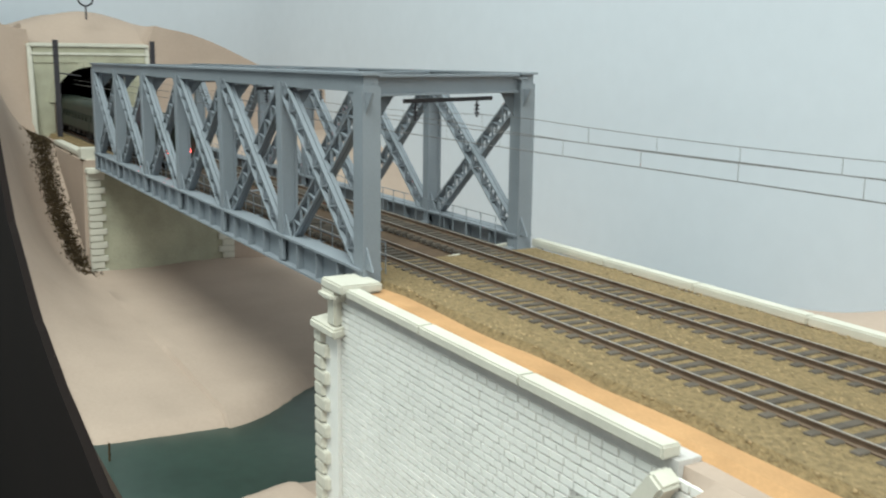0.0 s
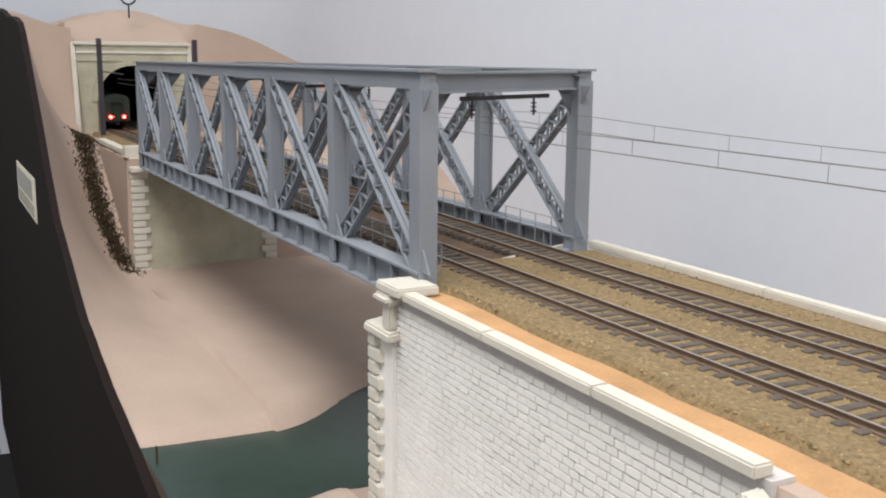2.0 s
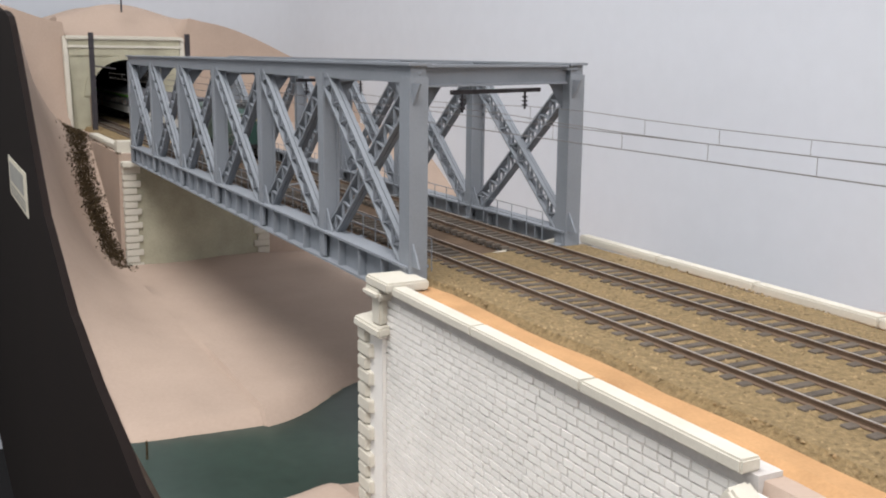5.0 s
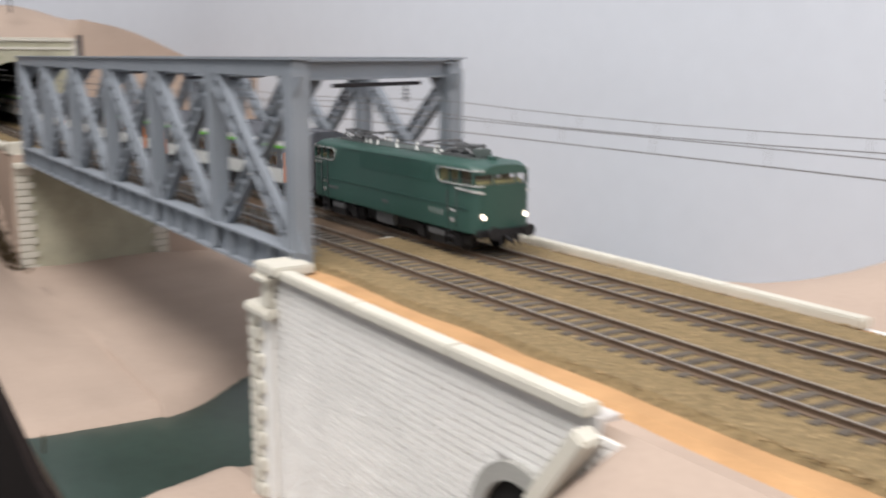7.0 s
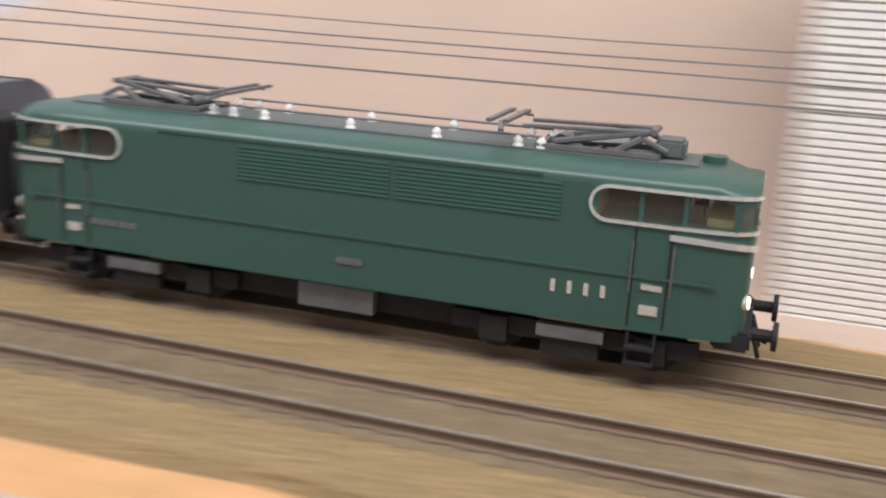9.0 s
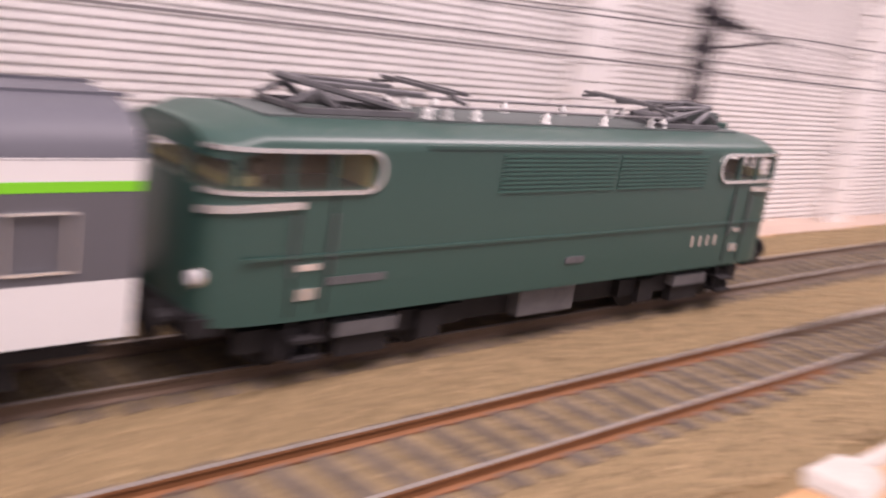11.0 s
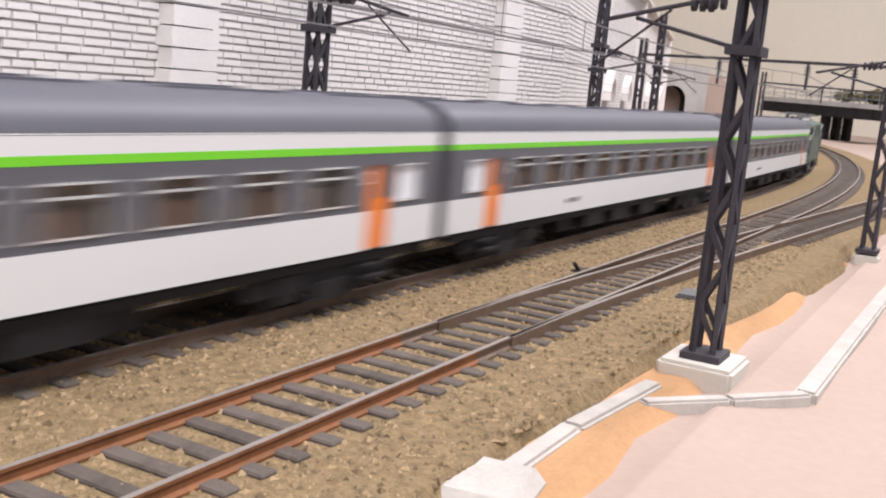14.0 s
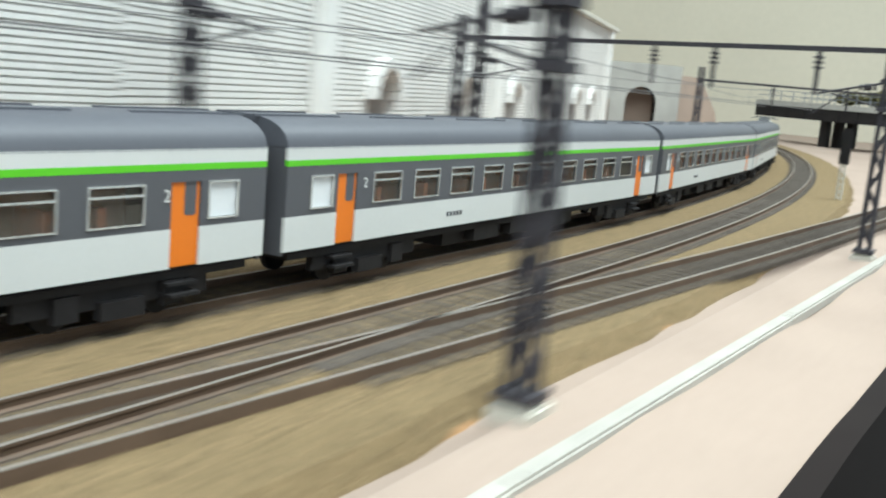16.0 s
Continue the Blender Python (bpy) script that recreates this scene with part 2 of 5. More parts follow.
def build_ground():
    xs = list(np.arange(-1.6, -0.976, 0.02)) + [-0.976, -0.974] + list(np.arange(-0.96, -0.63, 0.012)) + [-0.621, -0.619] + list(np.arange(-0.61, 0.028, 0.012)) + [0.0295, 0.031] + list(np.arange(0.04, 0.4, 0.01)) + list(np.arange(0.4, 4.2, 0.03))
    ys = list(np.arange(0, 1.0, 0.07)) + [0.985, 1.0, -0.049] + list(np.arange(-0.04, 0.1, 0.01)) + list(np.arange(0.1, 0.36, 0.0125)) + list(np.arange(0.36, 2.2, 0.08))
    len_front = 17
    verts, faces = [], []
    for x in xs:
        for k, y in enumerate(ys):
            if k < len_front:
                y = lerp_table(FRONT_Y, x) * (1 - y) - 0.051 * y
            z = ground_z(x, y)
            far, near = river_bank(y)
            if far < x < near:
                z -= 0.035 * min(1, min(x - far, near - x) / 0.035)
            verts.append((x, y, z))
    n = len(ys)
    for i in range(len(xs) - 1):
        for j in range(n - 1):
            if xs[i] == -0.976 and -0.03 < ys[j] < 0.075 and j >= len_front:
                continue
            faces.append((i * n + j, (i + 1) * n + j, (i + 1) * n + j + 1, i * n + j + 1))
    ob = raw("ground", verts, faces, M_PLASTER)
    for p in ob.data.polygons:
        p.use_smooth = True
    ob.data.set_sharp_from_angle(angle=radians(50))
    tagged(ob, "pink plaster landscape of a model railway, bare and unfinished", "ground", kind="structure")


build_ground()


def build_river():
    verts, faces = [], []
    ys = list(np.arange(-0.1295, 0.34, 0.02))
    for y in ys:
        f, n = river_bank(y)
        verts += [(f - 0.012, y, -0.131), (n + 0.012, y, -0.131)]
    for i in range(len(ys) - 1):
        faces.append((2 * i, 2 * i + 1, 2 * i + 3, 2 * i + 2))
    tagged(raw("water", verts, faces, M_RIVER), "dark green painted river crossing the model valley", "river", kind="structure")


build_river()


def build_fascia():
    xs = [p for p in np.arange(-1.6, 4.2, 0.02)]
    verts, faces = [], []
    for x in xs:
        f = lerp_table(FRONT_Y, x)
        z = ground_z(x, f)
        for y in (f - 0.006, f):
            verts += [(x, y, z + 0.0015), (x, y, -0.6)]
    for i in range(len(xs) - 1):
        a, b = 4 * i, 4 * i + 4
        faces += [(a, a + 1, b + 1, b), (a + 2, b + 2, b + 3, a + 3), (a, b, b + 2, a + 2)]
    tagged(raw("front_panel", verts, faces, M_FASCIA), "dark brown painted board along the layout's front edge", "panel", kind="structure")


build_fascia()


def slab(name, x0, x1, y0, y1, z0, z1, mat, label, category):
    bm = bmesh.new()
    box(bm, x0, x1, y0, y1, z0, z1)
    return tagged(part(name, bm, mat), label, category, kind="structure")


slab("backdrop", -1.2, 2.1, 0.36, 0.38, -0.7, 1.0, M_SKY, "plain grey-blue painted backdrop board", "backdrop")
slab("floor", -5, 5, -4, 3, -0.95, -0.9, M_DARK, "room floor below the layout, coloured near-black as unlit", "floor")
slab("wall_east", 4.1, 4.15, -1.0, 2.2, -0.9, 1.6, M_CREAM, "cream painted room wall", "wall")
slab("wall_north", 1.0, 4.1, 2.1, 2.15, -0.9, 1.6, M_CREAM, "cream painted room wall", "wall")


def build_cove():
    """The backdrop's end, bent round behind the tunnel hill."""
    verts, faces = [], []
    for i in range(25):
        a = radians(90 + 90 * i / 24)
        for r in (0.50, 0.52):
            x, y = -1.2 + r * math.cos(a), -0.14 + r * math.sin(a)
            verts += [(x, y, -0.7), (x, y, 1.0)]
    for i in range(24):
        a, b = 4 * i, 4 * i + 4
        faces += [(a, b, b + 1, a + 1), (a + 2, a + 3, b + 3, b + 2), (a + 1, b + 1, b + 3, a + 3)]
    ob = raw("backdrop_end", verts, faces, M_SKY)
    for p in ob.data.polygons:
        p.use_smooth = True
    ob.data.set_sharp_from_angle(angle=radians(40))
    tagged(ob, "grey-blue painted backdrop curving behind the tunnel hill", "backdrop", kind="structure")


build_cove()
slab("wall_west", -5.0, -4.95, -2.5, 0.4, -0.9, 1.6, M_DARK, "dark unlit end wall of the room", "wall")


# ---- trackbed, ballast and rails ----
def ribbon(name, left, right, mat, label, category, zt=-0.0031, s0=-1.6, s1=4.9, edge=None, wide=0.0):
    verts, faces = [], []
    ss = [s for s in np.arange(s0, s1, 0.02)]
    rnd = random.Random(4)
    for s in ss:
        p, a = along(s, 0.0)
        nrm = Vector((-math.sin(a), math.cos(a), 0))
        e0, e1 = (rnd.uniform(-edge, edge), rnd.uniform(-edge, edge)) if edge else (0, 0)
        q, r = p + nrm * (left + e0 - wide * smooth(1.12, 1.34, s)), p + nrm * (right + e1)
        verts += [(q.x, q.y, -0.0078), (q.x + 0.004 * math.sin(a), q.y + 0.004, zt), (r.x, r.y - 0.004, zt), (r.x, r.y, -0.0078)]
    for i in range(len(ss) - 1):
        for k in range(3):
            a, b = 4 * i + k, 4 * i + k + 4
            faces.append((a, b, b + 1, a + 1))
    return tagged(raw(name, verts, faces, mat), label, category, kind="structure")


ribbon("dirt", -0.0445, 0.092, M_OCHRE, "orange-brown bare earth beside the ballast", "ground", zt=-0.0055, s0=0.02, edge=0.002)
ribbon("ballast_bed", -0.034, 0.083, M_BALLAST, "fine tan ballast bed under two tracks", "ballast", zt=-0.0027, s0=-0.0, edge=0.0015, wide=0.012)
ribbon("ballast_bed", -0.034, 0.083, M_BALLAST, "fine tan ballast bed before the tunnel", "ballast", s0=-1.6, s1=-0.62, edge=0.0015)


def rail(name, y0, off, parent, mat, s0=-1.6, s1=4.9, shift=None):
    """A rail with foot, web and head, swept along the track."""
    prof = [(-0.0008, -0.0026), (0.0008, -0.0026), (0.0008, -0.0022), (0.0002, -0.0018), (0.0002, -0.0007), (0.0005, -0.0005), (0.0005, 0.0), (-0.0005, 0.0), (-0.0005, -0.0005), (-0.0002, -0.0007), (-0.0002, -0.0018), (-0.0008, -0.0022)]
    ss = [s0] + ([s for s in np.arange(XS, s1, 0.02)] if s1 > XS else [s1]) if shift is None else list(np.arange(s0, s1, 0.012))
    verts, faces, k = [], [], len(prof)
    heads = []
    for s in ss:
        p, a = along(s, y0)
        nrm = Vector((-math.sin(a), math.cos(a), 0))
        o = off + (shift(s) if shift else 0)
        for u, z in prof:
            q = p + nrm * (o + u)
            verts.append((q.x, q.y, z))
    for i in range(len(ss) - 1):
        for j in range(k):
            faces.append((i * k + j, (i + 1) * k + j, (i + 1) * k + (j + 1) % k, i * k + (j + 1) % k))
            heads.append(j == 6)
    ob = raw(name, verts, faces, mat, parent)
    ob.data.materials.append(M_HEAD)
    for p, h in zip(ob.data.polygons, heads):
        p.material_index = 1 if h else 0
    return ob


def build_track(y0, label, mat, lo, hi, s0=-1.6, s1=4.9):
    root = thing("railway_track", label, "track", "tracks")
    root["kind"] = "structure"
    cuts = [s0, 0.78, 1.105, s1] if mat is M_RUST else [s0, s1]
    for i, (c0, c1) in enumerate(zip(cuts, cuts[1:])):
        for off in (-G, G):
            rail("rail", y0, off, root, M_RAIL if i != 1 else mat, c0, c1)
    bm = bmesh.new()
    box(bm, -0.0017, 0.0017, -0.0134, 0.0134, -0.0042, -0.0020)
    bmesh.ops.bevel(bm, geom=bm.edges[:], offset=0.0003, segments=1, affect="EDGES")
    me = mesh_of("sleeper", bm, M_SLEEPER)
    rnd = random.Random(int(y0 * 1000) + 7)
    rest = []
    n = 0
    for s in np.arange(s0, s1, 0.0078):
        p, a = along(s, y0)
        m = pose(p.x, p.y, rnd.uniform(-0.0002, 0.0001), 0, 0, math.degrees(a) + rnd.uniform(-2, 2))
        if lo < s < hi and n < 300:
            n += 1
            ob = new("sleeper", me)
            ob.parent, ob.matrix_local = root, m
        else:
            rest.append(m)
    base = [v.co.copy() for v in me.vertices]
    polys = [list(p.vertices) for p in me.polygons]
    verts, faces = [], []
    for m in rest:
        o = len(verts)
        verts += [tuple(m @ c) for c in base]
        faces += [[i + o for i in f] for f in polys]
    ob = raw("sleepers", verts, faces, M_SLEEPER, root)
    ob["kind"] = "stuff"
    return root


build_track(0.0, "straight double-rail track with brown sleepers, rusty rails", M_RUST, 0.02, 1.9)
build_track(D, "far model railway track with brown sleepers", M_RAIL, 0.02, 1.9)


def build_siding():
    """The diverging track of the turnout, which leaves the near track towards the front."""
    root = thing("railway_track", "diverging turnout track that leaves the near line", "track", "tracks")
    root["kind"] = "structure"
    x0 = 1.12
    line = [(1.12, 0), (1.16, -0.0008), (1.2, -0.0024), (1.27, -0.0068), (1.336, -0.0118), (1.45, -0.0208), (1.614, -0.0332), (1.853, -0.0470), (2.2, -0.0630), (3.2, -0.105)]

    def swing(x):
        return sum(lerp_table(line, x + k * 0.01) for k in (-3, -2, -1, 0, 1, 2, 3)) / 7
    for off in (-G, G):
        prof_y = [(x, off + swing(x)) for x in np.arange(x0, 3.2, 0.02)]
        bm = bmesh.new()
        for (xa, ya), (xb, yb) in zip(prof_y, prof_y[1:]):
            beam(bm, (xa, ya, -0.0013), (xb, yb, -0.0013), 0.0012, 0.0026)
        ob = part("rail", bm, M_RAIL, root)
        ob.data.materials.append(M_HEAD)
        for f in ob.data.polygons:
            f.material_index = 1 if f.normal.z > 0.9 else 0
    bm = bmesh.new()
    box(bm, -0.0017, 0.0017, -0.0134, 0.0134, -0.0042, -0.0020)
    me = mesh_of("sleeper", bm, M_SLEEPER)
    for i in range(210):
        x = 1.36 + i * 0.0078
        ob = new("sleeper", me)
        ob.parent, ob.matrix_local = root, pose(x, swing(x), 0, 0, 0, math.degrees(math.atan((swing(x + 0.02) - swing(x - 0.02)) / 0.04)))


build_siding()


# ---- brickwork ----
def brick_wall(parent, origin, ux, length, heights, bw, bh, near, mat=M_BRICK, piece=M_BRICKP, depth=0.0005, seed=1, keep=None):
    """Bricks in bond on a wall face. origin: foot corner; ux: the way along; heights: (z0, z1) or a function of u. near: (u0, u1, v0, v1), the stretch built as single bricks."""
    rnd = random.Random(seed)
    o, ux = Vector(origin), Vector(ux).normalized()
    out = Vector((ux.y, -ux.x, 0))
    verts, faces, count = [], [], 0
    meshes = {}

    def shape(w):
        key = round(w, 4)
        if key not in meshes:
            bm = bmesh.new()
            v = box(bm, 0, w, -depth, 0.0006, 0, bh - 0.0004)
            for i in (0, 1, 4, 5):
                v[i].co.x += 0.0002 if i in (0, 4) else -0.0002
                v[i].co.z += 0.00015 if i in (0, 1) else -0.00015
            meshes[key] = mesh_of("brick", bm, piece)
        return meshes[key]
    z0, z1 = heights
    rows = int((z1 - z0) / bh)
    for r in range(rows):
        v = r * bh
        u = -bw * 0.5 * (r % 2)
        while u < length:
            w = bw * rnd.uniform(0.85, 1.15)
            a, b = max(0, u), min(length, u + w - 0.0002)
            u += w
            if b - a < bw * 0.15 or (keep and not keep((a + b) / 2, z0 + v + bh / 2)):
                continue
            push = rnd.uniform(-0.00012, 0.00012)
            if near[0] < (a + b) / 2 < near[1] and near[2] < v < near[3] and count < 300:
                count += 1
                w2 = round((b - a) / 0.0005) * 0.0005
                ob = new("brick", shape(w2))
                ob.parent = parent
                m = Matrix.Translation(o + ux * a + Vector((0, 0, v)) + out * push)
                m = m @ Matrix(((ux.x, -out.x, 0, 0), (ux.y, -out.y, 0, 0), (0, 0, 1, 0), (0, 0, 0, 1)))
                ob.matrix_local = m
                continue
            i = len(verts)
            for d, e in ((0.0006, 0), (-depth - push, 0.0002)):
                for uu, vv in ((a + e, v + e), (b - e, v + e), (b - e, v + bh - 0.0004 - e), (a + e, v + bh - 0.0004 - e)):
                    p = o + ux * uu + Vector((0, 0, vv)) - out * d
                    verts.append(tuple(p))
            faces += [(i + 4, i + 5, i + 6, i + 7)] + [(i + k, i + (k + 1) % 4, i + 4 + (k + 1) % 4, i + 4 + k) for k in range(4)]
    ob = raw("brickwork", verts, faces, mat, parent)
    ob["kind"] = "stuff"
    return ob


# ---- bridge ----
BX0, BX1, BY0, BY1, BZ0, BZ1, PANELS = -0.600, 0.036, -0.036, 0.078, -0.012, 0.090, 6
SKEW = -0.42  # the bridge ends lie askew: metres along for each metre across


def skewed(bm, y0=None):
    for v in bm.verts:
        v.co.x += SKEW * ((v.co.y if y0 is None else y0) - BY0)


def lattice(bm, p, q, w, rungs, y):
    """A laced diagonal: two flats with zigzag bars between."""
    p, q = Vector(p), Vector(q)
    d = (q - p).normalized()
    s = d.cross(Vector((0, 1, 0))).normalized() * w / 2
    for k in (-1, 1):
        beam(bm, p + s * k, q + s * k, 0.0022, 0.001, up=s)
    for i in range(rungs):
        a, b = p.lerp(q, i / rungs), p.lerp(q, (i + 1) / rungs)
        k = 1 if i % 2 else -1
        beam(bm, a + s * k, b - s * k, 0.0014, 0.0007, up=s)


def build_bridge():
    root = thing("truss_bridge", "grey-painted steel through-truss railway bridge with crossed diagonals", "bridge", m=pose(0, 0, 0))
    step = (BX1 - BX0) / PANELS
    for y, out in ((BY0, -1), (BY1, 1)):
        bm = bmesh.new()
        # top chord: box with overhanging cover plate
        box(bm, BX0, BX1, y - 0.0036, y + 0.0036, BZ1 - 0.0085, BZ1 - 0.0012)
        box(bm, BX0 - 0.001, BX1 + 0.002, y - 0.0052, y + 0.0052, BZ1 - 0.0012, BZ1)
        skewed(bm, y)
        part("top_chord", bm, M_STEEL, root)
        bm = bmesh.new()
        # bottom chord: plate girder with flanges and stiffeners
        box(bm, BX0, BX1, y - 0.0012, y + 0.0012, BZ0, BZ0 + 0.0135)
        box(bm, BX0, BX1, y - 0.0055, y + 0.0055, BZ0 + 0.0135, BZ0 + 0.0147)
        box(bm, BX0, BX1, y - 0.0055, y + 0.0055, BZ0 - 0.0011, BZ0)
        for i in range(PANELS * 4 + 1):
            x = BX0 + 0.002 + (BX1 - BX0 - 0.004) * i / (PANELS * 4)
            box(bm, x - 0.0005, x + 0.0005, y - 0.005, y + 0.005, BZ0, BZ0 + 0.0135)
        skewed(bm, y)
        part("bottom_chord", bm, M_STEEL, root)
        for i in range(PANELS + 1):
            x = BX0 + step * i
            w = 0.0046 if i in (0, PANELS) else 0.0036
            x = min(max(x, BX0 + w), BX1 - w)
            bm = bmesh.new()
            # post: web with two flanges
            box(bm, x - 0.0006, x + 0.0006, y - 0.0031, y + 0.0031, BZ0 + 0.0147, BZ1 - 0.0085)
            for k in (-1, 1):
                box(bm, x - w, x + w, y + k * 0.0038 - 0.0007, y + k * 0.0038 + 0.0007, BZ0 + 0.001, BZ1 - 0.006)
            for k in (-1, 1):
                box(bm, x + k * (w - 0.0013) - 0.0005, x + k * (w - 0.0013) + 0.0005, y - 0.0031, y + 0.0031, BZ0 + 0.0147, BZ1 - 0.0085)
            if i == PANELS:
                box(bm, x + w, x + w + 0.0008, y - 0.0044, y + 0.0044, BZ0 + 0.001, BZ1 - 0.006)
            # gussets at the head and foot
            prism(bm, [(x - w - 0.008, BZ1 - 0.0085), (x + w + 0.008, BZ1 - 0.0085), (x + w, BZ1 - 0.019), (x - w, BZ1 - 0.019)], y - 0.0030, y - 0.0022)
            prism(bm, [(x - w - 0.008, BZ0 + 0.0147), (x - w, BZ0 + 0.026), (x + w, BZ0 + 0.026), (x + w + 0.008, BZ0 + 0.0147)], y - 0.0030, y - 0.0022)
            skewed(bm, y)
            part("post", bm, M_STEEL, root)
        for i in range(PANELS):
            xa, xb = BX0 + step * i + 0.006, BX0 + step * (i + 1) - 0.006
            for (za, zb), dy in (((BZ0 + 0.016, BZ1 - 0.01), 0.0016), ((BZ1 - 0.01, BZ0 + 0.016), -0.0016)):
                bm = bmesh.new()
                for k in (-1, 1):
                    lattice(bm, (xa, y + dy + k * 0.0013, za), (xb, y + dy + k * 0.0013, zb), 0.0085, 18, y)
                skewed(bm, y)
                part("diagonal", bm, M_STEEL, root)
        # hand rail inside
        bm = bmesh.new()
        yy = y - out * 0.012
        for i in range(40):
            x = BX0 + 0.01 + (BX1 - BX0 - 0.02) * i / 39
            rod(bm, (x, yy, -0.004), (x, yy, 0.012), 0.0003, 5)
        for z in (0.006, 0.012):
            beam(bm, (BX0 + 0.01, yy, z), (BX1 - 0.01, yy, z), 0.0004, 0.0004)
        skewed(bm, y)
        part("hand_rail", bm, M_STEEL, root)
    for i in range(PANELS + 1):
        x = min(max(BX0 + step * i, BX0 + 0.006), BX1 - 0.006)
        bm = bmesh.new()
        # top cross girder
        box(bm, x - 0.0008, x + 0.0008, BY0, BY1, BZ1 - 0.0095, BZ1 - 0.0015)
        box(bm, x - 0.005, x + 0.005, BY0 + 0.006, BY1 - 0.006, BZ1 - 0.002, BZ1 - 0.0008)
        box(bm, x - 0.004, x + 0.004, BY0 + 0.006, BY1 - 0.006, BZ1 - 0.0105, BZ1 - 0.0095)
        skewed(bm)
        part("cross_girder", bm, M_STEEL, root)
        bm = bmesh.new()
        box(bm, x - 0.003, x + 0.003, BY0, BY1, BZ0 + 0.0005, BZ0 + 0.0075)
        skewed(bm)
        part("floor_beam", bm, M_STEEL, root)
        # brackets in the portal corners
        for y, k in ((BY0 + 0.006, 1), (BY1 - 0.006, -1)):
            bm = bmesh.new()
            a = [bm.verts.new(p) for p in ((x, y, BZ1 - 0.0105), (x, y + k * 0.012, BZ1 - 0.0105), (x, y, BZ1 - 0.024))]
            bm.faces.new(a)
            bmesh.ops.solidify(bm, geom=bm.faces[:], thickness=0.0012)
            skewed(bm)
            part("corner_bracket", bm, M_STEEL, root)
    bm = bmesh.new()
    for i in range(PANELS):
        xa, xb = BX0 + step * i, BX0 + step * (i + 1)
        beam(bm, (xa, BY0, BZ1 - 0.003), (xb, BY1, BZ1 - 0.003), 0.003, 0.0012)
        beam(bm, (xa, BY1, BZ1 - 0.0045), (xb, BY0, BZ1 - 0.0045), 0.003, 0.0012)
    skewed(bm)
    part("wind_bracing", bm, M_STEEL, root)
    for y0 in (0.0, D):
        for off in (-G, G):
            bm = bmesh.new()
            box(bm, BX0, BX1, y0 + off - 0.0022, y0 + off + 0.0022, -0.0085, -0.0049)
            skewed(bm)
            part("rail_bearer", bm, M_STEEL, root)
    bm = bmesh.new()
    box(bm, BX0, BX1, BY0 + 0.007, BY1 - 0.007, -0.0062, -0.0050)
    skewed(bm)
    part("deck", bm, M_OCHREDECK, root, "brown planked walkway deck")
    # suspended insulator frame
    for i in (PANELS, PANELS - 2, PANELS - 4):
        x = BX0 + step * i - 0.012
        bm = bmesh.new()
        beam(bm, (x, -0.008, BZ1 - 0.0135), (x, D + 0.012, BZ1 - 0.0135), 0.0015, 0.002)
        for y in (0.0, D):
            rod(bm, (x, y, BZ1 - 0.0145), (x, y, BZ1 - 0.023), 0.0007, 6)
            for k in range(3):
                rod(bm, (x, y, BZ1 - 0.0165 - k * 0.002), (x, y, BZ1 - 0.0172 - k * 0.002), 0.0018, 10)
        skewed(bm)
        part("insulator_frame", bm, M_MAST, root, "dark wire hanger with insulators")


M_OCHREDECK = material("walkway_wood", (0.13, 0.085, 0.055), 0.9, vary=0.2, scale=80, bump=0.3)
build_bridge()


# ---- viaduct pier and abutments ----
def coping(name, pts, w, h, mat, label, parent=None, step=0.062):
    """Coping stones laid end to end along a line."""
    root = parent or tagged(thing(name, label, "coping"), kind="structure")
    rnd = random.Random(len(pts) + 3)
    for p, q in zip(pts, pts[1:]):
        p, q = Vector(p), Vector(q)
        n = max(1, round((q - p).length / step))
        for i in range(n):
            a, b = p.lerp(q, i / n), p.lerp(q, (i + 1) / n)
            d = (b - a).normalized() * 0.00012
            bm = bmesh.new()
            beam(bm, a + d, b - d, w, h * rnd.uniform(0.95, 1.05))
            bevelled(bm, min(w, h) * 0.16)
            part("coping_stone", bm, mat, root)
    return root


PIER_FOOT = [(0.0, -0.135), (0.03, -0.125), (0.18, -0.08), (0.215, -0.062), (0.272, -0.012)]


PIER_SKEW = 1.0


